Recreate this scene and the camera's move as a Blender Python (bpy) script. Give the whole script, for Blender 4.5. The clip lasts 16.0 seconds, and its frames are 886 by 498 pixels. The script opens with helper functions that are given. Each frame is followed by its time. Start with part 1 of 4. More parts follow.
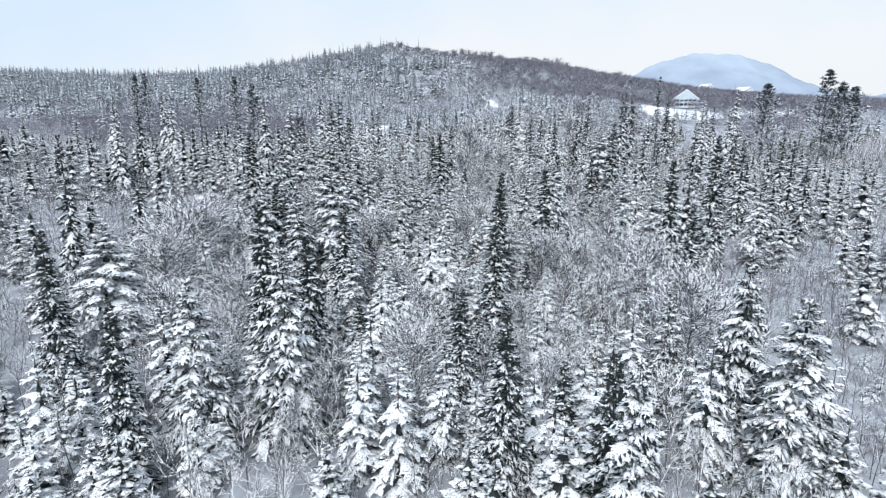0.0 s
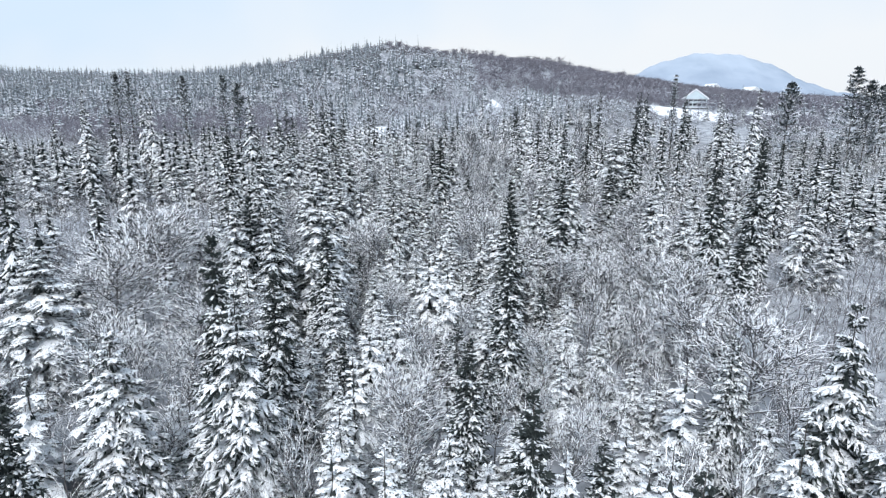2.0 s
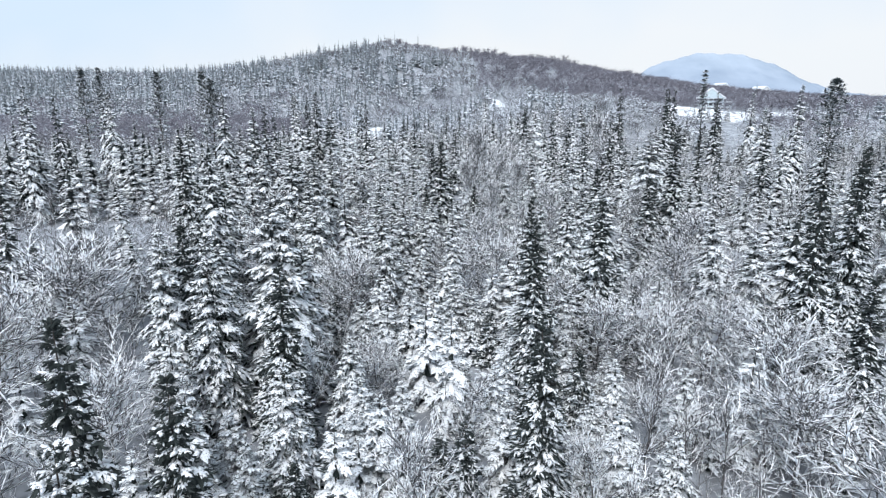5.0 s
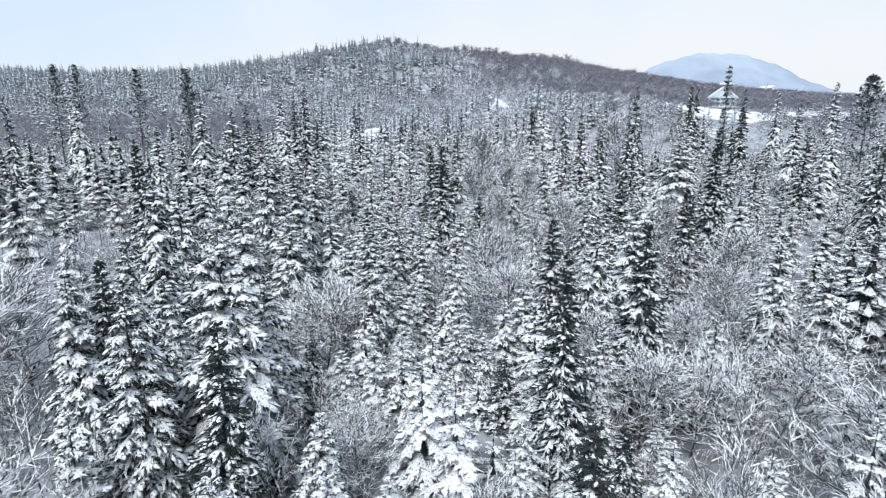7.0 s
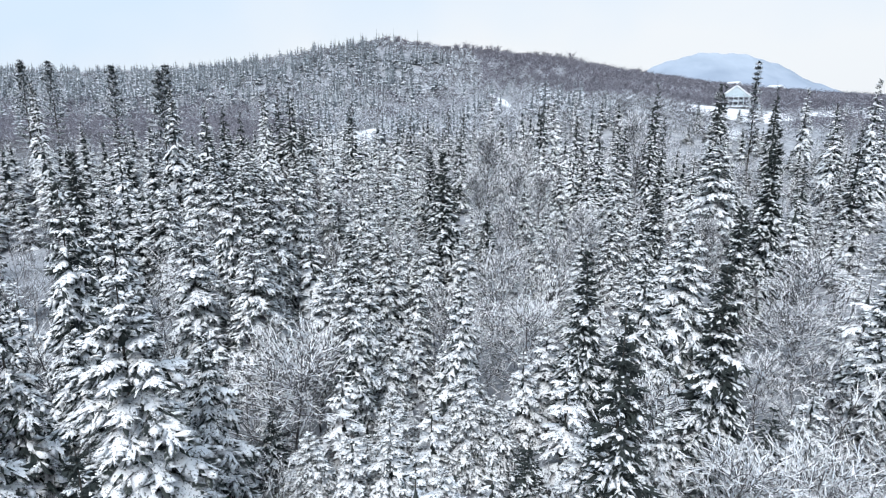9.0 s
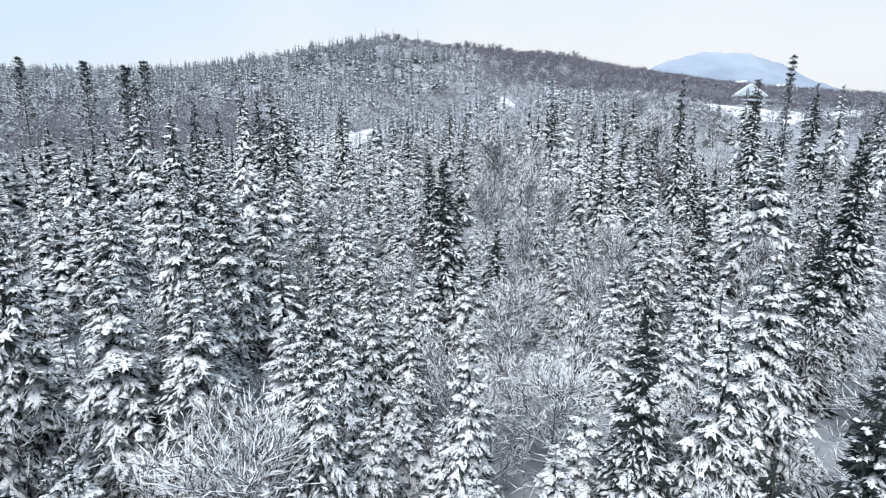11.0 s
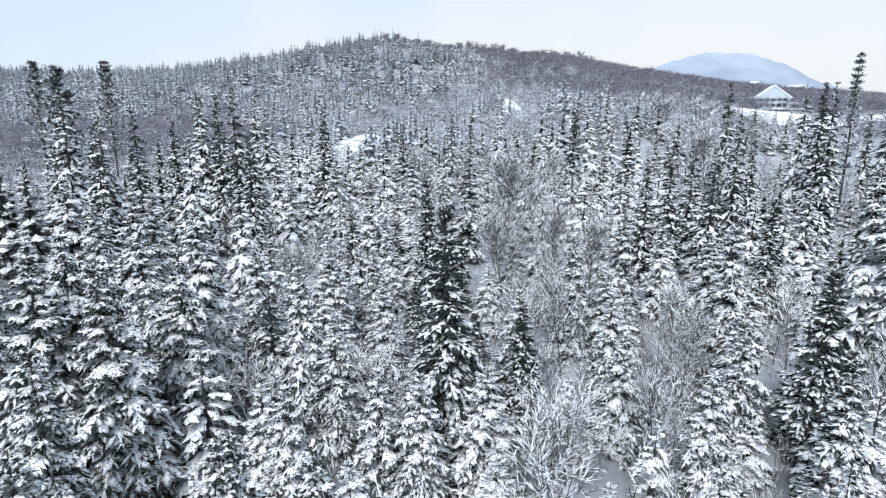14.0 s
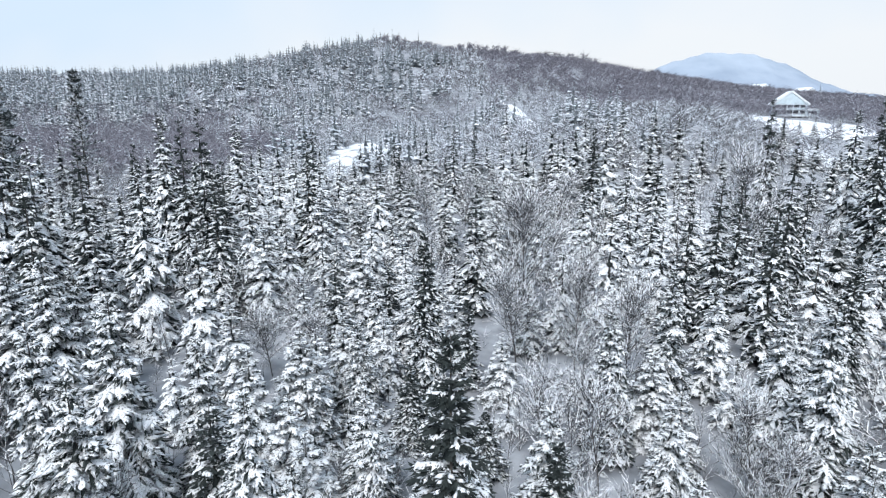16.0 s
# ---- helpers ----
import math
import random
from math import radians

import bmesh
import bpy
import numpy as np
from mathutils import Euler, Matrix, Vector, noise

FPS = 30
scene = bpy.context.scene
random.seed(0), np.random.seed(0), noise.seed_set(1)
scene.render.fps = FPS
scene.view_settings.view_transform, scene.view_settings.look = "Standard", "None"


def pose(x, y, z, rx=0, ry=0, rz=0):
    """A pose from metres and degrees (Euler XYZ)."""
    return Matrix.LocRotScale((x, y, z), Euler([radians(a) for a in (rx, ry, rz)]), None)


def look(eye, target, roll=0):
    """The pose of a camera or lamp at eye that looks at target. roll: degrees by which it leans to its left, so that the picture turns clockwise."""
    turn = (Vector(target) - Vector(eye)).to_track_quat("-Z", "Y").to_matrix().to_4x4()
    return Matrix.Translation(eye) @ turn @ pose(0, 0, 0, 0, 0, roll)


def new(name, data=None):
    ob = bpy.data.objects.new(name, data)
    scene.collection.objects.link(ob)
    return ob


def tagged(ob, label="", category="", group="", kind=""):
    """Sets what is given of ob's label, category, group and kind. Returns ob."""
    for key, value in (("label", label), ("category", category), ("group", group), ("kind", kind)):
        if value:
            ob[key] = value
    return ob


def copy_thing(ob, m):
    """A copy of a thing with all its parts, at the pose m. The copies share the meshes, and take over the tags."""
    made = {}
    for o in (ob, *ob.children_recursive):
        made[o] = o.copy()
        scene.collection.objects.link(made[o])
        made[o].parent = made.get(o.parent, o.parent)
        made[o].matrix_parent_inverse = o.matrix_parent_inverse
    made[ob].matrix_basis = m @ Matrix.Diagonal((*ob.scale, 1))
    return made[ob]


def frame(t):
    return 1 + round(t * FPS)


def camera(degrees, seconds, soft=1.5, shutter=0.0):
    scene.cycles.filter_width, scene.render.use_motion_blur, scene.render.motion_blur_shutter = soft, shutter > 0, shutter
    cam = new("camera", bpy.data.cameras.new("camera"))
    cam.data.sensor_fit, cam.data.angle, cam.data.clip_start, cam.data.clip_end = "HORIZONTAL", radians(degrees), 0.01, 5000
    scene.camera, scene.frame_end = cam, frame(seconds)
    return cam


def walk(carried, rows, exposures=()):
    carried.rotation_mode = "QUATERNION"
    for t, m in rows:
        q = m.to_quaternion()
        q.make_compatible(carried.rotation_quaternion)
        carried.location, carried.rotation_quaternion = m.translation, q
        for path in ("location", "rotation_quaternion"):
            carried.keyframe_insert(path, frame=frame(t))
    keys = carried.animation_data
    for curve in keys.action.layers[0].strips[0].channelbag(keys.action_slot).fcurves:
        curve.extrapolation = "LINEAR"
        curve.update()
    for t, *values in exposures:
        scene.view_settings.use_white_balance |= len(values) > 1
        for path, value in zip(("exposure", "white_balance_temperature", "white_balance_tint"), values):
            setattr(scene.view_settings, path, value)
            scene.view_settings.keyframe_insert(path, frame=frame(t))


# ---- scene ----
cam = camera(74.5, 16.0, soft=1.15)
METRES, EYE, TILT, LEAN, TURN = 100.0, 30.0, -13.1, 0.0, 0.0
ROWS = [
    (0.0, 0.0, 0.0, 0.0, 0.0, 0.0, -0.0),
    (0.5, -0.0001, 0.0297, 0.007, 0.01, 0.02, 0.01),
    (1.0, -0.0002, 0.0596, 0.0139, 0.02, 0.03, 0.01),
    (1.5, -0.0007, 0.0897, 0.0212, 0.02, 0.03, 0.02),
    (2.0, -0.0015, 0.1199, 0.0283, -0.0, 0.03, 0.01),
    (2.5, -0.0018, 0.1499, 0.0351, 0.0, 0.03, 0.02),
    (3.0, -0.002, 0.1799, 0.0424, 0.01, 0.02, 0.01),
    (3.5, -0.0019, 0.2102, 0.0496, 0.04, 0.02, 0.02),
    (4.0, -0.0022, 0.2408, 0.0564, 0.03, 0.03, 0.0),
    (6.5, -0.0033, 0.3948, 0.0911, 0.05, 0.06, -0.02),
    (7.0, -0.0037, 0.4254, 0.0983, 0.06, 0.07, -0.01),
    (7.5, -0.0043, 0.4561, 0.1053, 0.07, 0.08, -0.0),
    (8.0, -0.0049, 0.4867, 0.1126, 0.07, 0.06, 0.01),
    (8.5, -0.0049, 0.5174, 0.1195, 0.09, 0.06, -0.02),
    (9.0, -0.0049, 0.548, 0.1267, 0.1, 0.07, -0.02),
    (11.5, -0.0048, 0.6987, 0.1617, 0.22, 0.05, 0.0),
    (12.0, -0.0048, 0.7288, 0.169, 0.24, 0.06, 0.01),
    (12.5, -0.0053, 0.7589, 0.1769, 0.24, 0.08, 0.01),
    (13.0, -0.0055, 0.7885, 0.1863, 0.26, 0.07, 0.02),
    (13.5, -0.0057, 0.818, 0.1966, 0.26, 0.11, 0.05),
    (14.0, -0.0059, 0.8465, 0.2097, 0.29, 0.12, 0.02),
    (14.5, -0.0065, 0.875, 0.2225, 0.3, 0.17, 0.03),
    (15.0, -0.0071, 0.904, 0.2357, 0.31, 0.17, 0.04),
    (15.5, -0.0077, 0.9324, 0.2499, 0.31, 0.14, 0.03),
    (16.0, -0.0077, 0.9604, 0.2656, 0.34, 0.12, 0.01),
]
walk(cam, [(t, pose(0, 0, EYE, TILT, LEAN, TURN) @ pose(METRES * x, METRES * y, METRES * z, 90 + pitch, roll, yaw)) for t, x, y, z, yaw, pitch, roll in ROWS])

# ---- world and light: bright winter overcast ----
world = bpy.data.worlds.new("overcast_sky")
scene.world = world
world.use_nodes = True
wn, wl = world.node_tree.nodes, world.node_tree.links
wn.clear()
sky = wn.new("ShaderNodeTexSky")
sky.sky_type = "NISHITA"
sky.sun_disc = False
sky.sun_elevation, sky.sun_rotation = radians(48), radians(196)
sky.air_density, sky.dust_density, sky.ozone_density = 1.2, 3.0, 1.5
sky_scale = wn.new("ShaderNodeVectorMath")
sky_scale.operation = "SCALE"
sky_scale.inputs["Scale"].default_value = 0.05
cloud_noise = wn.new("ShaderNodeTexNoise")
cloud_noise.inputs["Scale"].default_value = 1.6
cloud_noise.inputs["Detail"].default_value = 4.0
cloud_ramp = wn.new("ShaderNodeValToRGB")
cloud_ramp.color_ramp.elements[0].position, cloud_ramp.color_ramp.elements[0].color = 0.36, (0.67, 0.81, 0.97, 1)
cloud_ramp.color_ramp.elements[1].position, cloud_ramp.color_ramp.elements[1].color = 0.60, (0.85, 0.89, 0.935, 1)
sky_mix = wn.new("ShaderNodeMix")
sky_mix.data_type = "RGBA"
sky_mix.inputs[0].default_value = 0.90
background = wn.new("ShaderNodeBackground")
background.inputs["Strength"].default_value = 1.13
world_out = wn.new("ShaderNodeOutputWorld")
wcoord = wn.new("ShaderNodeTexCoord")
wl.new(wcoord.outputs["Generated"], cloud_noise.inputs["Vector"])
wl.new(sky.outputs["Color"], sky_scale.inputs[0])
wsplit = wn.new("ShaderNodeSeparateXYZ")
wl.new(wcoord.outputs["Generated"], wsplit.inputs[0])
east = wn.new("ShaderNodeMath")
east.operation = "MULTIPLY_ADD"
wl.new(wsplit.outputs["X"], east.inputs[0])
east.inputs[1].default_value = 0.16
wl.new(cloud_noise.outputs["Fac"], east.inputs[2])
high = wn.new("ShaderNodeMath")
high.operation = "MULTIPLY_ADD"
wl.new(wsplit.outputs["Z"], high.inputs[0])
high.inputs[1].default_value = -1.5
wl.new(east.outputs[0], high.inputs[2])
lift = wn.new("ShaderNodeMath")
lift.inputs[1].default_value = 0.19
wl.new(high.outputs[0], lift.inputs[0])
wl.new(lift.outputs[0], cloud_ramp.inputs["Fac"])
wl.new(sky_scale.outputs["Vector"], sky_mix.inputs[6])
wl.new(cloud_ramp.outputs["Color"], sky_mix.inputs[7])
wl.new(sky_mix.outputs[2], background.inputs["Color"])
wl.new(background.outputs["Background"], world_out.inputs["Surface"])

sun = new("sun", bpy.data.lights.new("sun", "SUN"))
sun.data.energy, sun.data.angle, sun.data.color = 3.15, radians(30), (0.985, 0.99, 0.995)
sun.matrix_world = look((0, 0, 100), (25, 85, 0))
scene.view_settings.exposure = 0.0


# ---- materials ----
def material(name, rough=0.8):
    m = bpy.data.materials.new(name)
    m.use_nodes = True
    n = m.node_tree.nodes
    b = n["Principled BSDF"]
    b.inputs["Roughness"].default_value = rough
    b.inputs["Specular IOR Level"].default_value = 0.25
    return m, n, m.node_tree.links, b


def noise_node(n, l, scale, detail=3.0):
    t = n.new("ShaderNodeTexNoise")
    c = n.new("ShaderNodeNewGeometry")
    l.new(c.outputs["Position"], t.inputs["Vector"])
    t.inputs["Scale"].default_value, t.inputs["Detail"].default_value = scale, detail
    return t


def ramp(n, l, source, stops):
    r = n.new("ShaderNodeValToRGB")
    e = r.color_ramp.elements
    while len(e) < len(stops):
        e.new(0.5)
    for k, (p, c) in zip(e, stops):
        k.position, k.color = p, (*c, 1)
    l.new(source, r.inputs["Fac"])
    return r


def bumped(n, l, b, height, strength, distance):
    u = n.new("ShaderNodeBump")
    u.inputs["Strength"].default_value, u.inputs["Distance"].default_value = strength, distance
    l.new(height, u.inputs["Height"])
    l.new(u.outputs["Normal"], b.inputs["Normal"])


def snow_material(name, low, high, scale):
    m, n, l, b = material(name, 0.75)
    t = noise_node(n, l, scale)
    r = ramp(n, l, t.outputs["Fac"], [(0.3, low), (0.7, high)])
    l.new(r.outputs["Color"], b.inputs["Base Color"])
    f = noise_node(n, l, scale * 6, 5)
    bumped(n, l, b, f.outputs["Fac"], 0.5, 0.08)
    return m


def dusted(name, dark, light, snow, cover, scale, soft=0.25):
    """Needles, bark or twigs with snow caught on whatever faces upwards."""
    m, n, l, b = material(name, 0.85)
    t = noise_node(n, l, scale)
    base = ramp(n, l, t.outputs["Fac"], [(0.3, dark), (0.7, light)])
    g = n.new("ShaderNodeNewGeometry")
    s = n.new("ShaderNodeSeparateXYZ")
    l.new(g.outputs["True Normal"], s.inputs[0])
    t2 = noise_node(n, l, scale * 1.6, 4)
    add = n.new("ShaderNodeMath")
    add.operation = "MULTIPLY_ADD"
    l.new(t2.outputs["Fac"], add.inputs[0])
    add.inputs[1].default_value = 1.4
    l.new(s.outputs["Z"], add.inputs[2])
    up = n.new("ShaderNodeMapRange")
    up.inputs["From Min"].default_value, up.inputs["From Max"].default_value = 1.7 - cover, 1.7 - cover + soft
    l.new(add.outputs[0], up.inputs["Value"])
    mix = n.new("ShaderNodeMix")
    mix.data_type = "RGBA"
    l.new(up.outputs["Result"], mix.inputs[0])
    l.new(base.outputs["Color"], mix.inputs[6])
    mix.inputs[7].default_value = (*snow, 1)
    l.new(mix.outputs[2], b.inputs["Base Color"])
    return m


SNOW = snow_material("packed_snow", (0.74, 0.79, 0.87), (0.88, 0.90, 0.93), 0.9)


def caught_snow(name, needle, snow_low, snow_high, scale, bare):
    """Snow lying on needle sprays, with the dark sprays showing through in fine streaks."""
    m, n, l, b = material(name, 0.75)
    t = noise_node(n, l, 0.9)
    white = ramp(n, l, t.outputs["Fac"], [(0.3, snow_low), (0.7, snow_high)])
    f = noise_node(n, l, scale, 4)
    cover = ramp(n, l, f.outputs["Fac"], [(bare - 0.05, (0, 0, 0)), (bare + 0.05, (1, 1, 1))])
    mix = n.new("ShaderNodeMix")
    mix.data_type = "RGBA"
    l.new(cover.outputs["Color"], mix.inputs[0])
    mix.inputs[6].default_value = (*needle, 1)
    l.new(white.outputs["Color"], mix.inputs[7])
    l.new(mix.outputs[2], b.inputs["Base Color"])
    bumped(n, l, b, f.outputs["Fac"], 0.6, 0.08)
    return m


TREE_SNOW = caught_snow("snow_on_needles", (0.045, 0.052, 0.05), (0.80, 0.83, 0.88), (0.92, 0.935, 0.955), 8.5, 0.39)
# forest floor: snow darkened in its colour for tree shade and brush tangle
GROUND = snow_material("shade_darkened_ground_snow", (0.20, 0.21, 0.23), (0.46, 0.485, 0.53), 0.35)
NEEDLES = dusted("spruce_needles", (0.014, 0.019, 0.020), (0.048, 0.059, 0.057), (0.84, 0.86, 0.89), 0.22, 2.2, 0.30)
DARK_NEEDLES = dusted("dark_spruce_needles", (0.013, 0.018, 0.019), (0.042, 0.052, 0.050), (0.80, 0.84, 0.90), 0.0, 2.2, 0.3)
# distant needles: base and snow tones shifted pale and bluish in place of haze
HAZED_NEEDLES = dusted("haze_paled_spruce_needles", (0.065, 0.080, 0.088), (0.13, 0.15, 0.16), (0.64, 0.69, 0.76), 0.84, 0.8, 0.9)
BARK = dusted("conifer_bark", (0.03, 0.026, 0.024), (0.10, 0.09, 0.08), (0.8, 0.84, 0.9), 0.35, 3.0)
TWIG = dusted("snowy_twig_bark", (0.050, 0.050, 0.055), (0.135, 0.135, 0.144), (0.90, 0.91, 0.94), 0.90, 1.6)
LIMB = dusted("hardwood_bark", (0.06, 0.058, 0.06), (0.17, 0.162, 0.166), (0.88, 0.89, 0.92), 0.75, 2.4)
# brown twigs with the blue-grey of distant haze mixed into their colour
HAZED_TWIG = dusted("haze_blued_brown_hardwood_twigs", (0.135, 0.130, 0.155), (0.225, 0.216, 0.248), (0.58, 0.62, 0.70), 0.20, 0.3)
# base paler than on TWIG: haze over the far woods, put into the colour
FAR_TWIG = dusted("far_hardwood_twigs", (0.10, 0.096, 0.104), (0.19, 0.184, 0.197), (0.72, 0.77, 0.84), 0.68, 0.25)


# ---- mesh building ----
def mesh_of(name, verts, faces, mats, slots=None, smooth=False):
    me = bpy.data.meshes.new(name)
    verts, faces = np.asarray(verts, dtype=np.float32), np.asarray(faces, dtype=np.int32)
    me.vertices.add(len(verts))
    me.vertices.foreach_set("co", verts.ravel())
    me.loops.add(faces.size)
    me.loops.foreach_set("vertex_index", faces.ravel())
    me.polygons.add(len(faces))
    me.polygons.foreach_set("loop_start", np.arange(0, faces.size, 3, dtype=np.int32))
    for m in mats:
        me.materials.append(m)
    if slots is not None:
        me.polygons.foreach_set("material_index", np.asarray(slots, dtype=np.int32))
    me.polygons.foreach_set("use_smooth", np.full(len(faces), smooth))
    me.update(calc_edges=True)
    me.validate()
    return me


def joined(pieces):
    vs, fs, k = [], [], 0
    for v, f in pieces:
        vs.append(v)
        fs.append(f + k)
        k += len(v)
    return np.concatenate(vs), np.concatenate(fs)


def unit(a):
    return a / np.maximum(np.linalg.norm(a, axis=-1, keepdims=True), 1e-6)


def spindles(p0, p1, width, height, at=0.4):
    """Three-sided slivers from p0 to p1: two flanks and a keel (below for a negative height, above for a positive one)."""
    p0, p1 = np.asarray(p0, float), np.asarray(p1, float)
    n = len(p0)
    width, height = np.broadcast_to(width, n)[:, None], np.broadcast_to(height, n)[:, None]
    along = unit(p1 - p0)
    side = unit(np.cross(along, [0, 0, 1.0]) + 1e-5)
    up = np.cross(side, along)
    mid = p0 + (p1 - p0) * at
    v = np.stack([p0, mid + side * width, mid - side * width, mid + up * height, p1], 1).reshape(-1, 3)
    f = np.array([[0, 1, 3], [0, 3, 2], [0, 2, 1], [4, 3, 1], [4, 2, 3], [4, 1, 2]])
    f = np.where(np.broadcast_to(height < 0, (n, 1))[:, :, None], f[None, :, ::-1], f[None])
    return v, (f + (np.arange(n) * 5)[:, None, None]).reshape(-1, 3)


def pads(c, along, length, width, height, rnd, ring=6):
    """Caps of snow over the centres c, long along the branch, with ragged drooping rims."""
    n = len(c)
    along = unit(along)
    side = unit(np.cross(along, [0, 0, 1.0]) + 1e-5)
    a = np.linspace(0, 2 * np.pi, ring, endpoint=False)
    wob = rnd.uniform(0.45, 1.45, (n, ring, 1))
    edge = c[:, None] + wob * (np.cos(a)[None, :, None] * (along * length[:, None])[:, None] + np.sin(a)[None, :, None] * (side * width[:, None])[:, None])
    edge[:, :, 2] -= height[:, None] * rnd.uniform(0.3, 1.1, (n, ring))
    top = c + along * (length * rnd.uniform(-0.25, 0.3, n))[:, None]
    top[:, 2] += height * 0.75
    v = np.concatenate([top[:, None], edge], 1).reshape(-1, 3)
    i = np.arange(ring)
    f = np.stack([np.zeros(ring, int), 1 + i, 1 + (i + 1) % ring], 1)
    return v, (f[None] + (np.arange(n) * (1 + ring))[:, None, None]).reshape(-1, 3)


def kites(p0, p1, width, fold, at=0.6):
    """Two-faced sprays from p0 to p1, folded down along the middle."""
    along = unit(p1 - p0)
    side = unit(np.cross(along, [0, 0, 1.0]) + 1e-5)
    mid = p0 + (p1 - p0) * at
    drop = np.array([0, 0, 1.0]) * (width * fold)[:, None]
    v = np.stack([p0, mid + side * width[:, None] - drop, p1, mid - side * width[:, None] - drop], 1).reshape(-1, 3)
    f = np.array([[0, 1, 2], [0, 2, 3]])
    return v, (f[None] + (np.arange(len(p0)) * 4)[:, None, None]).reshape(-1, 3)


def tubes(p0, p1, r0, r1, sides=3):
    p0, p1 = np.asarray(p0, float), np.asarray(p1, float)
    n = len(p0)
    r0, r1 = np.broadcast_to(r0, n)[:, None, None], np.broadcast_to(r1, n)[:, None, None]
    along = unit(p1 - p0)
    side = unit(np.cross(along, [0.03, 0.02, 1.0]))
    up = np.cross(side, along)
    a = np.pi / 2 + np.linspace(0, 2 * np.pi, sides, endpoint=False) + np.pi / sides
    ring = np.cos(a)[None, :, None] * side[:, None] + np.sin(a)[None, :, None] * up[:, None]
    v = np.concatenate([p0[:, None] + ring * r0, p1[:, None] + ring * r1], 1).reshape(-1, 3)
    i = np.arange(sides)
    j = (i + 1) % sides
    f = np.concatenate([np.stack([i, j, i + sides], 1), np.stack([j, j + sides, i + sides], 1)])[:, ::-1]
    return v, (f[None] + (np.arange(n) * 2 * sides)[:, None, None]).reshape(-1, 3)


def trunk_of(h, r, rnd, segs=5, sides=6, lean=0.02):
    z = np.linspace(-0.04 * h, h, segs + 1)
    p = np.stack([rnd.normal(0, lean, segs + 1) * h * 0.15, rnd.normal(0, lean, segs + 1) * h * 0.15, z], 1)
    p[0, :2] = p[-1, :2] = 0
    rr = r * np.linspace(1, 0.12, segs + 1)
    return tubes(p[:-1], p[1:], rr[:-1], rr[1:], sides)


def slivers(p, q, w, rnd):
    """The thinnest twigs, one pointed blade each."""
    side = unit(np.cross(q - p, rnd.normal(0, 1, p.shape)))
    w = np.broadcast_to(w, len(p))[:, None]
    v = np.stack([p - side * w, p + side * w, q], 1).reshape(-1, 3)
    return v, np.arange(len(p) * 3).reshape(-1, 3)


def fronds(at, keep, across, reach, half, rnd, k):
    """Shelves of snow lying on whole boughs: a ridge along the bough and jagged, drooping rims."""
    m = int(keep.sum())
    stops = np.linspace(0.14, 1.0, k)
    rows = []
    for i, s in enumerate(stops):
        c = at(np.clip(s + rnd.normal(0, 0.025, len(keep)), 0.1, 1.02))[keep]
        w = half * np.interp(s, [0.14, 0.45, 0.75, 1.0], [0.45, 1.0, 0.85, 0.12]) * reach[keep]
        c[:, 2] += 0.04 + 0.18 * w
        row = [c]
        for sgn in (-1, 1):
            tooth = (1.30 if (i + (sgn > 0)) % 2 else 0.60) * rnd.uniform(0.55, 1.35, m)
            e = c + across[keep] * (sgn * w * tooth)[:, None]
            e += (at(min(s + 0.10, 1.1)) - at(s))[keep] * (tooth - 0.5)[:, None]
            e[:, 2] -= w * tooth * rnd.uniform(0.25, 0.85, m)
            row.append(e)
        rows.append(np.stack([row[1], row[0], row[2]], 1))
    v = np.stack(rows, 1).reshape(-1, 3)
    f = []
    for i in range(k - 1):
        for j in range(2):
            a = 3 * i + j
            f += [(a, a + 1, a + 4), (a, a + 4, a + 3)]
    return v, (np.array(f)[None] + (np.arange(m) * 3 * k)[:, None, None]).reshape(-1, 3)


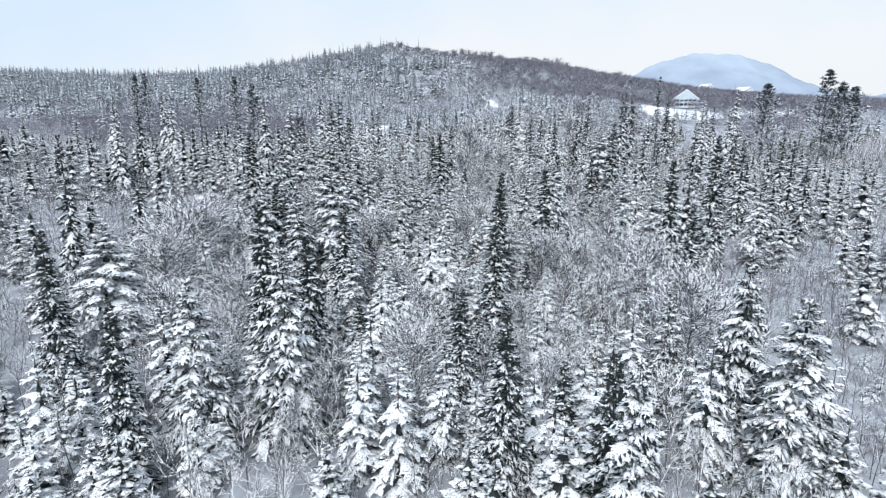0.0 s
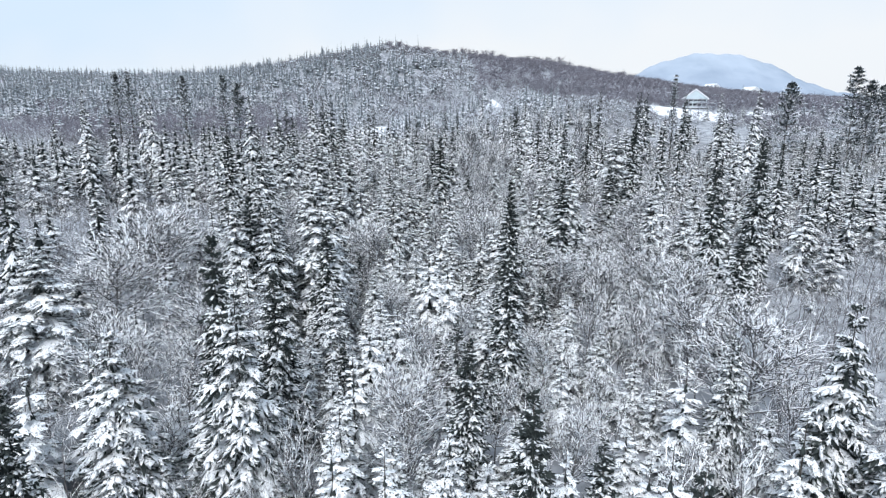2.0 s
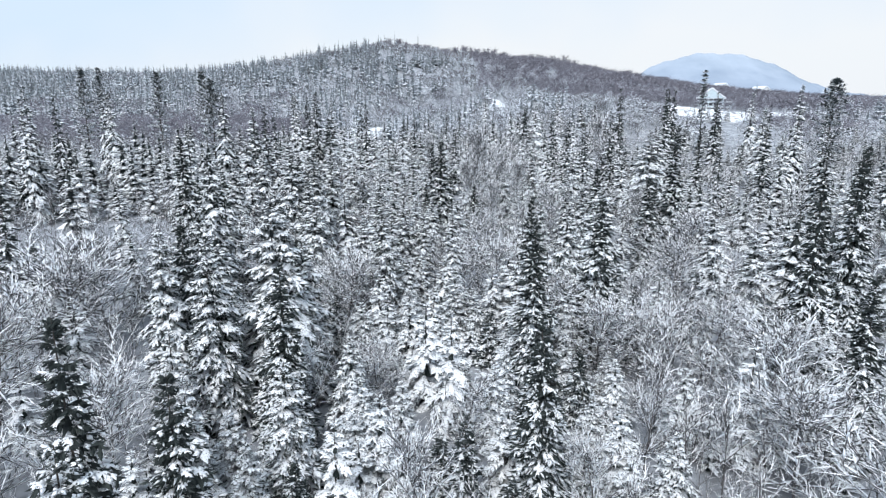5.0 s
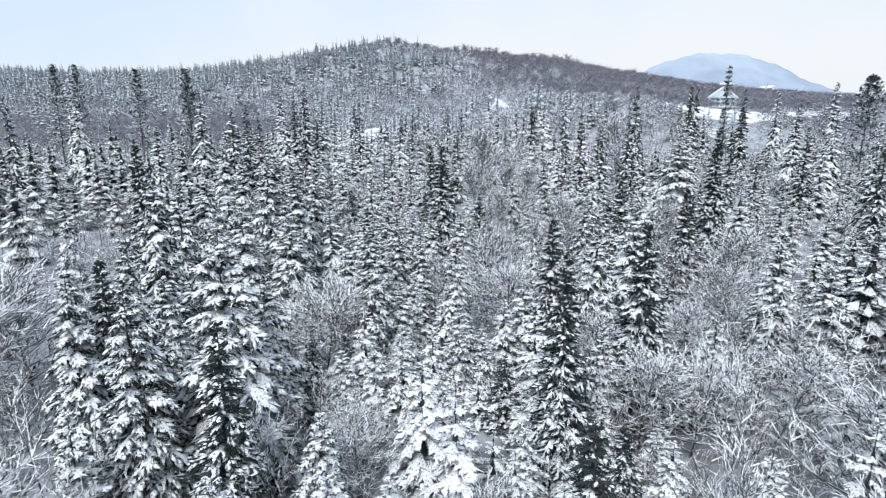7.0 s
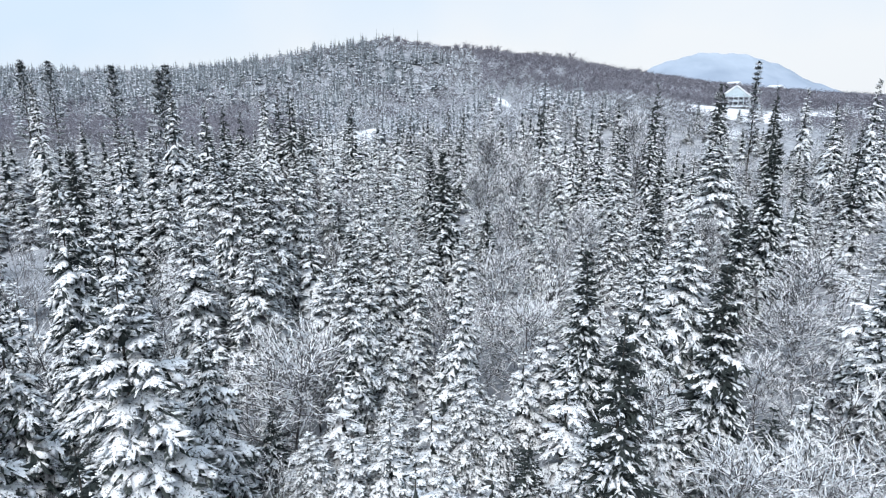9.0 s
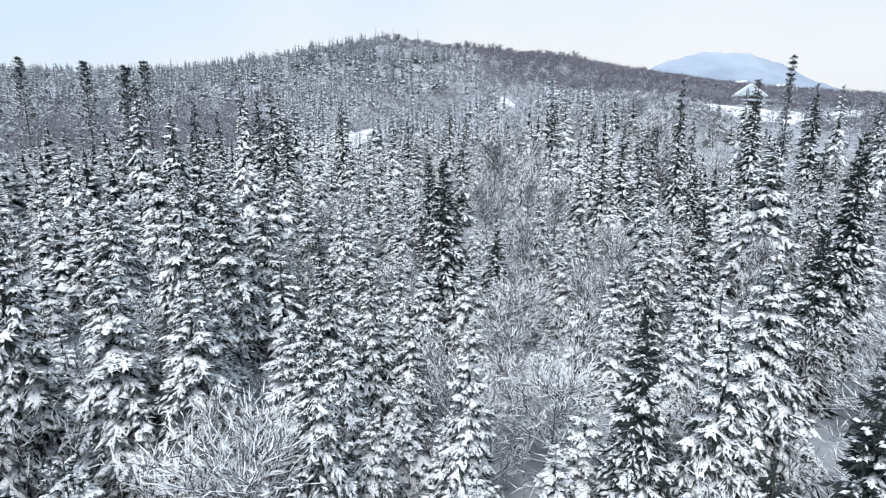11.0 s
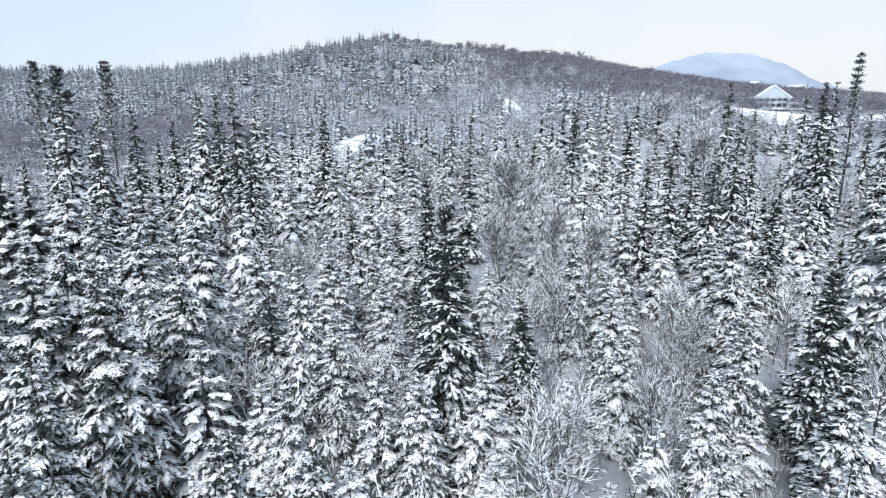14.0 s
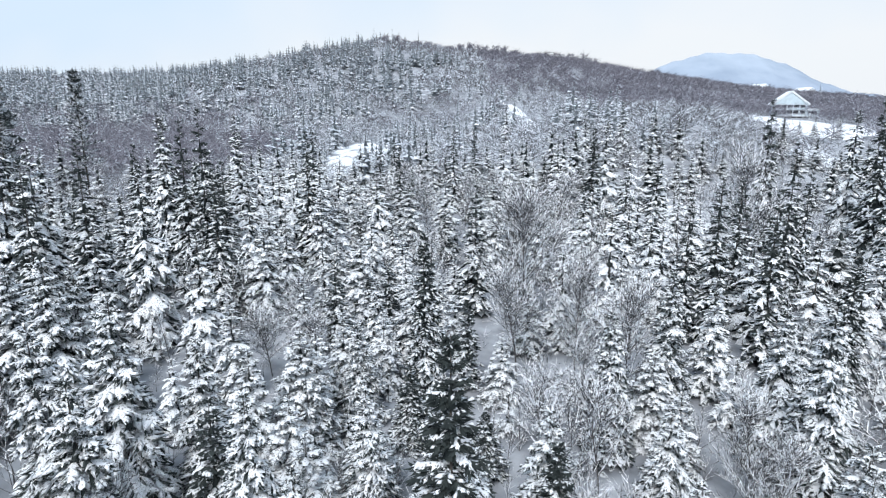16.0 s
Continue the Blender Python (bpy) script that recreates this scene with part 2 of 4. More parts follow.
def conifer(seed, levels, per, twigs, load, radius=2.3, bare=0.07, fine=1.0):
    """A spruce or fir 12 m tall: trunk, drooping needle sprays, and the snow that lies on them. load: how much snow."""
    rnd = np.random.RandomState(seed)
    h = 12.0
    az, u = [], []
    for k in range(levels):
        f = bare + (0.985 - bare) * (k / (levels - 1)) ** 0.92
        n = max(3, int(round(per * (1.15 - 0.55 * f) + rnd.uniform(-0.7, 0.7))))
        a = rnd.uniform(0, 6.28) + np.arange(n) * 6.283 / n + rnd.normal(0, 0.22, n)
        az += list(a)
        u += list(np.clip(f + rnd.normal(0, 0.42 / levels, n), 0.03, 0.985))
    az, u = np.array(az), np.array(u)
    n = len(u)
    side_bulge = 1 + 0.10 * np.sin(az + seed) + 0.08 * np.sin(2 * az + 1.7 * seed)
    length = 1.08 * radius * side_bulge * (1 - u) ** 0.78 * rnd.uniform(0.62, 1.20, n) * (1 - 0.30 * np.clip((0.2 - u) / 0.2, 0, 1)) + 0.16
    rise = np.interp(u, [0, 0.35, 0.7, 0.9, 1], [-0.10, 0.02, 0.18, 0.45, 1.0]) + rnd.normal(0, 0.07, n)
    full = load
    sag = np.interp(u, [0, 0.5, 1], [0.50, 0.40, 0.12]) * rnd.uniform(0.7, 1.5, n) * (0.8 + 0.45 * full)
    out = np.stack([np.cos(az), np.sin(az), np.zeros(n)], 1)
    across = np.stack([-np.sin(az), np.cos(az), np.zeros(n)], 1)
    bow = rnd.normal(0, 0.10, n)

    def at(s):
        s = np.broadcast_to(s, n)
        p = out * (length * s)[:, None] + across * (length * bow * s * s)[:, None]
        p[:, 2] = u * h + length * (rise * s - sag * s * s)
        return p

    if full < 0.5:
        load = np.interp(u, [0, 0.30, 0.50, 0.70, 0.86, 1], [1.0, 1.0, 0.75, 0.28, 0.08, 0.03]) * (full / 0.30)
    else:
        spire = [1.05, 1.05, 1.0, 0.85, 0.75] if full > 0.9 else [1.12, 1.12, 0.95, 0.62, 0.35]
        load = np.clip(full * np.interp(u, [0, 0.4, 0.68, 0.88, 1], spire), 0, 1)
    green, white = [], []
    lift = np.array([0, 0, 0.035])
    # main sprays, bent over in two lengths, and the ridge of snow along each
    wide = (0.11 if twigs > 1 else 0.16 if twigs else 0.30) * length + 0.05
    keep = rnd.uniform(0, 1, n) < load
    if twigs:
        green.append(spindles(at(0.0), at(0.62), wide, -0.4 * wide - 0.04, 0.7))
        green.append(spindles(at(0.5), at(1.0), wide, -0.4 * wide - 0.04, 0.35))
        white.append(fronds(at, keep, across, length, 0.275 if full > 0.9 else 0.25 if full > 0.5 else 0.20, rnd, 11 if fine >= 1 else 7))
    else:
        green.append(kites(at(0.0), at(0.97), wide, 0.55))
        white.append(kites((at(rnd.uniform(0.2, 0.45, n)) + lift * 1.5)[keep], (at(rnd.uniform(0.88, 1.0, n)) + lift * 1.5)[keep], (wide * rnd.uniform(0.45, 0.85, n))[keep], 0.40))
    # the shaded heart of the crown
    core = np.linspace(bare + 0.02, 0.95, 8 if fine >= 1 else 6)
    z0 = core[:-1] * h
    c0 = np.stack([0 * z0, 0 * z0, z0], 1)
    c1 = np.stack([0 * z0, 0 * z0, z0 + (0.14 if twigs else 0.30) * h * (1 - core[:-1]) + 0.35], 1)
    green.append(tubes(c0, c1, (0.36 if not twigs else 0.32 if full < 0.5 else 0.20) * radius * (1 - core[:-1]) ** 0.75, 0.02, 7 if fine >= 1 else 5))
    for k in range(twigs):
        s = 0.20 + 0.76 * (k + 0.5) / twigs
        for sgn in (-1, 1):
            p = at(np.clip(s + rnd.normal(0, 0.05, n), 0.05, 0.98))
            tl = length * (0.62 - 0.36 * s) * rnd.uniform(0.6, 1.4, n) + 0.07
            d = unit(out * rnd.uniform(0.5, 1.0, n)[:, None] + across * sgn * rnd.uniform(0.4, 1.0, n)[:, None] + np.array([0, 0, -1.0]) * rnd.uniform(0.05, 0.55 + 0.45 * full, n)[:, None])
            q = p + d * tl[:, None]
            if fine >= 1:
                # each twig forks into two narrow sprays
                turn = np.cross(d, [0, 0, 1.0]) * rnd.uniform(0.18, 0.45, n)[:, None] + np.array([0, 0, 1.0]) * rnd.uniform(-0.25, 0.1, n)[:, None]
                green.append(kites(p, p + (d + turn) * tl[:, None], 0.02 + 0.11 * tl, 0.8, 0.5))
                green.append(kites(p, p + (d - turn) * (tl * rnd.uniform(0.6, 1.0, n))[:, None], 0.02 + 0.11 * tl, 0.8, 0.5))
            else:
                green.append(kites(p, q, 0.03 + 0.20 * tl, 0.75, 0.55))
            on = rnd.uniform(0, 1, n) < load * (0.75 + 0.25 * s)
            if on.any():
                w = ((0.03 + (0.16 if fine >= 1 else 0.20) * tl) * rnd.uniform(0.5, 1.4, n))[on]
                a0 = (p + (q - p) * rnd.uniform(-0.15, 0.2, n)[:, None] + lift)[on]
                a1 = (p + (q - p) * rnd.uniform(0.85, 1.05, n)[:, None] + lift)[on]
                white.append(spindles(a0, a1, w, 0.45 * w + 0.015, 0.55))
    # heavier clumps weighing down the ends of the boughs
    if twigs:
        for s0, big in ((0.88, 0.85), (0.64, 0.70))[: 2 if full > 0.7 else 1]:
            on = rnd.uniform(0, 1, n) < load * (0.9 if full > 0.9 else 0.7)
            if on.any():
                p = at(np.clip(s0 + rnd.normal(0, 0.08, n), 0.2, 1.0)) + across * (rnd.normal(0, 0.08, n) * length)[:, None]
                d = at(min(s0 + 0.08, 1.08)) - at(s0 - 0.08)
                b = big * rnd.uniform(0.45, 1.35, n) * (0.8 if full < 0.5 else 1.0)
                white.append(pads((p + np.array([0, 0, 0.04]))[on], d[on], (0.05 + 0.15 * length * b)[on], (0.035 + 0.075 * length * b)[on], (0.03 + 0.06 * length * b)[on], rnd, 7 if fine >= 1 else 5))
    trunk = trunk_of(h, 0.13, rnd, 4 if fine >= 1 else 2, 5 if fine >= 1 else 3)
    if fine >= 1:
        # dead stubs under the crown
        m = 14
        a = rnd.uniform(0, 6.28, m)
        z = rnd.uniform(0.6, h * (bare + 0.10), m)
        p = np.stack([0 * a, 0 * a, z], 1)
        q = p + np.stack([np.cos(a), np.sin(a), -0.25 + 0 * a], 1) * rnd.uniform(0.4, 1.1, m)[:, None]
        trunk = joined([trunk, tubes(p, q, 0.022, 0.006, 3)])
    return trunk, joined(green), joined(white)


def hardwood(seed, limbs, subs, twigs, spread=1.0, h=9.0, fork=0.16, thick=1.0, blades=False, rise=0.6, reach=0.50):
    """A leafless tree h metres tall: trunk with limbs, and fine twigs with snow along their upper sides."""
    rnd = np.random.RandomState(seed)
    wood, fine, laid = [], [], []

    def strokes(p, d, length, r, pieces, curl, sides, store):
        k = len(p)
        for i in range(pieces):
            d = unit(d + rnd.normal(0, curl, (k, 3)) + np.array([0, 0, 0.10]))
            q = p + d * (length / pieces)[:, None]
            if sides:
                store.append(tubes(p, q, r * (1 - 0.72 * i / pieces), r * (1 - 0.72 * (i + 1) / pieces), sides))
                if not blades and store is not stem_wood:
                    # snow lying along the upper side of the branch
                    t = r * (1 - 0.5 * i / pieces)
                    up = np.array([0, 0, 0.7]) * t[:, None]
                    laid.append(spindles(p + up, q + up, 1.25 * t + 0.006, 0.9 * t + 0.006, 0.5))
            else:
                store.append(slivers(p, q, r * 1.3, rnd))
            yield p, q, d
            p = q

    def shoots(seg, count, angle, low, high):
        """Starts and directions of count side shoots on each segment of seg."""
        p, q, d = (np.concatenate([s[i] for s in seg]) for i in range(3))
        p, q, d = (np.repeat(a, count, 0) for a in (p, q, d))
        s = rnd.uniform(low, high, len(p))[:, None]
        side = unit(np.cross(d, rnd.normal(0, 1, d.shape)))
        return p + (q - p) * s, unit(d + side * (angle * rnd.uniform(0.6, 1.3, len(p)))[:, None] + np.array([0, 0, 0.12]))

    stem_wood = []
    stem = list(strokes(np.array([[0, 0, -0.3]]), np.array([[0, 0, 1.0]]), np.array([h * 0.95]), np.array([0.0085 * h]), 4 if not blades else 2, 0.08, 5 if not blades else 3, stem_wood))
    wood += stem_wood
    m = limbs
    z = np.sort(fork + (0.93 - fork) * rnd.uniform(0, 1, m) ** 0.8)
    pts = np.array([s[0][0] for s in stem] + [stem[-1][1][0]])
    hz = np.linspace(0, 1, len(pts))
    p = np.stack([np.interp(z, hz, pts[:, i]) for i in range(3)], 1)
    a = np.arange(m) * 2.4 + rnd.uniform(0, 0.8, m)
    d = unit(np.stack([np.cos(a) * spread, np.sin(a) * spread, np.interp(z, [0, 1], [rise, 1.5]) + 0 * a], 1))
    limb = list(strokes(p, d, h * (reach * (1 - z) + 0.16) * rnd.uniform(0.75, 1.2, m), 0.0042 * h * thick * (1.25 - z), 3 if not blades else 2, 0.14, 4 if not blades else 3, wood))
    p, d = shoots(limb, subs, 0.85, 0.1, 1.0)
    sub = list(strokes(p, d, h * 0.17 * rnd.uniform(0.6, 1.3, len(p)), np.full(len(p), 0.0021 * h * thick), 2 if not blades else 1, 0.17, 0 if blades else 3, fine))
    if twigs:
        p, d = shoots(sub, twigs, 0.75, 0.1, 1.0)
        for _ in strokes(p, d, h * 0.085 * rnd.uniform(0.5, 1.4, len(p)), np.full(len(p), 0.00145 * h * thick), 1, 0.2, 0, fine):
            pass
    return joined(wood), joined(fine), joined(laid) if laid else None


def brush_tree(seed, count, h=9.0, width=0.10):
    """A leafless crown seen from far off: a stem and a sheaf of thin rising twigs."""
    rnd = np.random.RandomState(seed)
    z = h * (0.15 + 0.6 * rnd.uniform(0, 1, count) ** 0.8)
    a = rnd.uniform(0, 6.28, count)
    o = np.stack([np.cos(a), np.sin(a), 0 * a], 1)
    p = o * (rnd.uniform(0, 0.17, count) * h)[:, None] + np.array([0, 0, 1.0]) * z[:, None]
    q = p + (o * rnd.uniform(0.2, 1.1, count)[:, None] + np.array([0, 0, 1.0]) * rnd.uniform(0.25, 1.0, count)[:, None] + rnd.normal(0, 0.25, (count, 3))) * (h * rnd.uniform(0.14, 0.34, count))[:, None]
    q[:, 2] = np.minimum(q[:, 2], h)
    return tubes(np.array([[0, 0, -0.3]]), np.array([[0, 0, 0.5 * h]]), 0.05, 0.02, 3), slivers(p, q, width * rnd.uniform(0.5, 1.3, count), rnd)


# ---- lie of the land ----
def smooth(t):
    t = np.clip(t, 0, 1)
    return t * t * (3 - 2 * t)


def ground(x, y):
    """Height of the ground: a slope up from the camera, a shelf with the house, and a wooded ridge behind."""
    x, y = np.asarray(x, float), np.asarray(y, float)
    near = np.interp(y, [-400, 0, 50, 116, 160, 200, 260, 330], [-34, -5.5, 0.2, 7.6, 12.0, 15.5, 19.2, 22.5])
    shelf = 12.5 * smooth((x - 2) / 50) * smooth((y - 200) / 55) * (1 - 0.25 * smooth((x - 95) / 40))
    shelf = shelf * (1 - 0.55 * smooth((x - 66) / 26) * (1 - smooth((y - 262) / 42)))
    near = near + shelf
    ridge = np.interp(x, [-1200, -500, -330, -210, -110, -60, 0, 105, 175, 270, 430, 1200], [60, 69, 65, 69, 88, 95, 89, 78, 64, 46, 33, 28])
    z = near + (ridge - near) * smooth((y - 320) / 360) ** 0.9
    back = smooth((y - 700) / 450)
    z = z * (1 - back) + back * 8
    rough = 0.35 * np.sin(x * 0.31 + 1.3 * np.sin(y * 0.11)) * np.sin(y * 0.27 + np.sin(x * 0.17)) + 0.2 * np.sin(x * 0.9 + y * 0.5) * np.sin(y * 0.8 - x * 0.3)
    return z + rough


def axis(stops):
    return np.concatenate([np.arange(a, b, s) for a, b, s in stops])


gx = axis([(-4800, -800, 200), (-800, -160, 20), (-160, 160, 4.0), (160, 800, 20), (800, 4801, 200)])
gy = axis([(-600, 0, 50), (0, 340, 4.0), (340, 800, 10), (800, 4901, 150)])
XX, YY = np.meshgrid(gx, gy)
gv = np.stack([XX, YY, ground(XX, YY)], -1).reshape(-1, 3)
ii = np.arange(len(gy) - 1)[:, None] * len(gx) + np.arange(len(gx) - 1)[None]
ii = ii.ravel()
gf = np.concatenate([np.stack([ii, ii + 1, ii + 1 + len(gx)], 1), np.stack([ii, ii + 1 + len(gx), ii + len(gx)], 1)])
tagged(new("ground", mesh_of("ground", gv, gf, [GROUND], smooth=True)), "uneven snow-covered forest floor rising to a wooded ridge, darkened for tree shade", "ground", kind="structure")


def place_matrix(x, y, z, turn, wide, tall):
    return Matrix.Translation((x, y, z)) @ Matrix.Rotation(turn, 4, "Z") @ Matrix.Diagonal((wide, wide, tall, 1))


def model(name, label, category, group, pieces):
    """A tree to copy from: an empty at its foot with its parts."""
    root = tagged(new(name), label, category, group)
    root.empty_display_size = 0.3
    for part_name, (v, f), mats, is_smooth in pieces:
        ob = new(part_name, mesh_of(part_name, v, f, mats, smooth=is_smooth))
        ob.parent = root
        if part_name != "trunk":
            tagged(ob, kind="stuff")
    return root


def conifer_model(seed, label, **k):
    t, g, w = conifer(seed, **k)
    return model("spruce_tree", label, "conifer tree", "snowy conifers", [("trunk", t, [BARK], False), ("crown", g, [DARK_NEEDLES if label == DARK else NEEDLES], False), ("snow_cover", w, [TREE_SNOW], True)])


def hardwood_model(seed, label, **k):
    w, t, snow = hardwood(seed, **k)
    pieces = [("trunk", w, [LIMB], False), ("crown", t, [TWIG], False)]
    return model("bare_tree", label, "bare tree", "leafless hardwoods", pieces + ([("snow_cover", snow, [SNOW], True)] if snow else []))


LADEN = "fir tree with thick snow pads on drooping branches"
DARK = "tall narrow dark green spruce with little snow"
MID = "green spruce dusted with snow standing in the forest"
BARE = "leafless hardwood tree with snow along every twig"
near_laden = [conifer_model(11 + s, LADEN, levels=23, per=8, twigs=4, load=1.0, radius=2.2 + 0.22 * s) for s in range(4)]
near_dark = [conifer_model(31 + s, DARK, levels=27, per=8, twigs=5, load=0.30, radius=1.65 + 0.13 * s) for s in range(3)]
near_mid = [conifer_model(41 + s, MID, levels=25, per=8, twigs=4, load=0.88, radius=2.0 + 0.18 * s) for s in range(4)]
far_laden = [conifer_model(51 + s, LADEN, levels=17, per=7, twigs=2, load=1.0, radius=2.4, fine=0.5) for s in range(3)]
far_dark = [conifer_model(61 + s, DARK, levels=21, per=7, twigs=2, load=0.20, radius=1.75, fine=0.5) for s in range(2)]
far_mid = [conifer_model(71 + s, MID, levels=18, per=7, twigs=2, load=0.84, radius=2.1, fine=0.5) for s in range(3)]
near_bare = [hardwood_model(81 + s, BARE, limbs=16, subs=3, twigs=3, spread=0.85 + 0.15 * s, thick=1.8) for s in range(4)]
fan_bare = [hardwood_model(101 + s, BARE, limbs=34, subs=3, twigs=3, spread=1.5, thick=1.6, fork=0.10, rise=0.15, reach=0.44) for s in range(3)]
tall_bare = [hardwood_model(121 + s, BARE, limbs=30, subs=3, twigs=3, spread=0.8, thick=1.3, fork=0.14, rise=0.35, reach=0.40) for s in range(3)]
far_bare = [hardwood_model(91 + s, BARE, limbs=11, subs=3, twigs=3, spread=0.85 + 0.15 * s, thick=1.7, blades=True) for s in range(3)]
MODELS = near_laden + near_dark + near_mid + far_laden + far_dark + far_mid + near_bare + far_bare + fan_bare + tall_bare
rnd = np.random.RandomState(5)
taken, crowns = [], []


def plant(pool, x, y, height, wide):
    copy_thing(pool[rnd.randint(len(pool))], place_matrix(x, y, float(ground(x, y)) - 0.1, rnd.uniform(0, 6.28), wide, height))


def conifer_at(kind, x, y, top, slim=1.0):
    """A conifer whose tip stands at the height top."""
    h = top - float(ground(x, y)) + 0.25
    near = y < 148 and abs(x) < 42
    pool = {"laden": (far_laden, near_laden), "dark": (far_dark, near_dark), "mid": (far_mid, near_mid)}[kind][near]
    wide = slim * min(1.24, 0.40 + 0.052 * h) * rnd.uniform(0.92, 1.08)
    taken.append((x, y, 0.9 + 0.75 * wide))
    crowns.append((x, y, h))
    plant(pool, x, y, h / 12.0, wide)



# ---- conifers that stand out, belt by belt: place, height of the tip, and breadth where it is unusual ----
DARK_NEAR = [
    (10.9, 34, 15.2), (4.9, 42, 15.1), (-25.9, 42.8, 15.8), (-37.2, 52.7, 19.4), (1.8, 53, 13.6), (-17.9, 55.8, 20.9),
    (-13.8, 57.3, 17.5), (6, 65.8, 17.3), (31.4, 72, 18.4), (-12.7, 73.5, 18.9), (31.1, 79, 23.7), (-23.4, 81.4, 20.3),
    (8, 81.9, 20.7), (-55.1, 84.8, 26.9), (15.4, 87.8, 21.6), (41.5, 89, 26.7),
]
DARK_MIDDLE = [
    (9.7, 96.2, 20.4), (-51.5, 97.8, 23.4), (43.8, 102, 19.2), (64, 102.7, 22.1), (56.5, 110.6, 25.1), (28.4, 112, 21.2),
    (-37.5, 114.6, 26.2), (19.9, 114.7, 19.5), (68.4, 114.9, 24.6), (30.3, 115, 20.2), (33.7, 117, 28.3), (-0.6, 120.5, 25.8),
    (23.9, 122.6, 21.5),
]
DARK_FAR = [
    (4.7, 125, 18.5), (73.4, 127.4, 26.4), (64.4, 130, 26.9), (75.7, 136, 25.5, 0.8), (50.5, 139, 23.6), (-72.4, 142, 32.7, 0.8),
    (61.3, 144, 27.6), (32.1, 144.8, 22.9), (-2.6, 146.8, 24.5), (50, 147, 26), (28.2, 150, 27.6), (-38.5, 151, 30.2),
    (25.5, 155, 28.1), (22.9, 155.5, 26), (-38.9, 160, 31.6), (30, 160, 27.3), (-25, 160, 28.6), (-9.2, 160, 16.9),
    (2.4, 161.5, 26.7), (36.7, 162.7, 31), (49, 164, 35.1), (39.4, 164, 29.1, 0.7),
]
DARK_UPPER = [
    (-31.2, 167, 33.4), (-26.7, 167, 28.8), (-29.2, 167.5, 34.7), (52.1, 171, 35.4), (25.4, 172, 29.5), (65.9, 176, 32.9),
    (-41.5, 176, 30.3), (-19.2, 177, 31.9), (56.1, 177.6, 35.5), (66.8, 177.8, 35.1), (44.4, 182.6, 36), (83.3, 184, 32.1, 0.8),
    (20.5, 185, 31.6), (-10.8, 188, 29), (-8, 190, 29.5), (21.9, 190, 31.9), (74.6, 193, 31.1, 0.8), (-23.6, 200, 31.2),
    (0.6, 209, 31.2), (4.7, 215, 31.3), (-12.4, 231, 29.4), (74, 232, 33.2), (-10.6, 290, 31.5),
]
LADEN_NEAR = [
    (10.8, 29.5, 16.8), (-22.1, 48.1, 15.9, 1.2), (-8.9, 57.3, 7.2), (15.2, 65.8, 9.2), (-10.9, 67, 13.8, 1.2), (-40.3, 67.6, 17.2, 1.7),
    (-7.9, 75.7, 12.1), (-8.2, 77.8, 11), (-24.4, 79.2, 20), (15.1, 81.4, 8.3), (-15.6, 82, 22.4, 1.3), (7.4, 85.1, 13.1, 1.3),
    (12.2, 86.7, 13.1), (-14.3, 87.4, 17.6),
]
LADEN_MIDDLE = [
    (-24.2, 91.3, 16.3, 1.2), (1, 92.7, 13.1, 1.3), (3, 92.8, 11), (29, 93, 19.8, 1.1), (34.1, 93.5, 17.4, 1.2), (-4.1, 93.6, 11, 1.2),
    (0.8, 97.1, 18.3), (-4.6, 98.6, 13.5), (-6.7, 102, 17), (19.4, 102.5, 21.4), (-10.1, 102.6, 17.5), (-21.1, 102.7, 21, 1.2),
    (-16.4, 103, 19.6, 1.2), (-8.9, 114.7, 17.5), (-2, 116.5, 17.4), (14.3, 117.1, 17.1, 1.1), (-4.4, 117.5, 17.2), (-19.1, 117.8, 23.1),
    (1.8, 118, 17.1, 1.2), (-22.2, 119, 24.6), (11.6, 124.4, 16.6),
]
LADEN_FAR = [
    (-10.5, 125, 21.1), (19.9, 125, 18.4), (12.2, 126, 15.6), (-22.6, 127.9, 23.4), (4.8, 128, 18.6), (-19.1, 129.5, 24.3, 1.1),
    (-35.6, 130, 20.4), (-5.4, 130, 18.9), (12.3, 130.4, 17.6), (21.9, 131.8, 23.6), (-15.7, 132, 21.1), (35.2, 132.8, 26.8, 1.3),
    (-28, 137.3, 24.5), (22.6, 137.6, 21), (-27.3, 139.3, 23.6), (-49.8, 139.7, 22), (39.8, 141.5, 26.8), (-34.3, 142, 22.9),
    (-38, 144, 25, 1.2), (-23, 150, 23.8), (70, 153, 25.3), (40.7, 153, 23.1), (-39.4, 153.5, 31.2), (-30.2, 155, 29.1),
    (-19.8, 158.8, 23.2), (-10.1, 161, 20.8, 1.3),
]
LADEN_UPPER = [
    (25, 195, 33, 1.1),
]
MID_NEAR = [
    (28, 42.3, 16, 1.4), (25.4, 46.4, 18.5), (-14.2, 49.7, 18.3, 1.2), (22.2, 54.2, 13.3), (-19.6, 77.1, 20.3), (-22.7, 83.6, 21.4),
]
MID_MIDDLE = [
    (51.2, 93.4, 19.8), (-25.4, 93.6, 25.6), (13.8, 96, 19.5), (-7.3, 96, 19.5), (-27.4, 102.5, 23), (-21.8, 103, 18.9),
    (-8.6, 105.5, 20.2), (-8.4, 106, 19.9), (-16.8, 106.4, 19, 1.3), (-5.5, 106.5, 19.2), (-2.9, 106.5, 17.1), (-18.8, 110.8, 21.4),
    (19.6, 114, 19.4), (-47.4, 115, 20.3), (-22.4, 116.5, 24), (-19.3, 116.9, 23.5), (19.2, 123.7, 17.8), (-18, 123.7, 22.4),
    (-8.1, 124, 17.8),
]
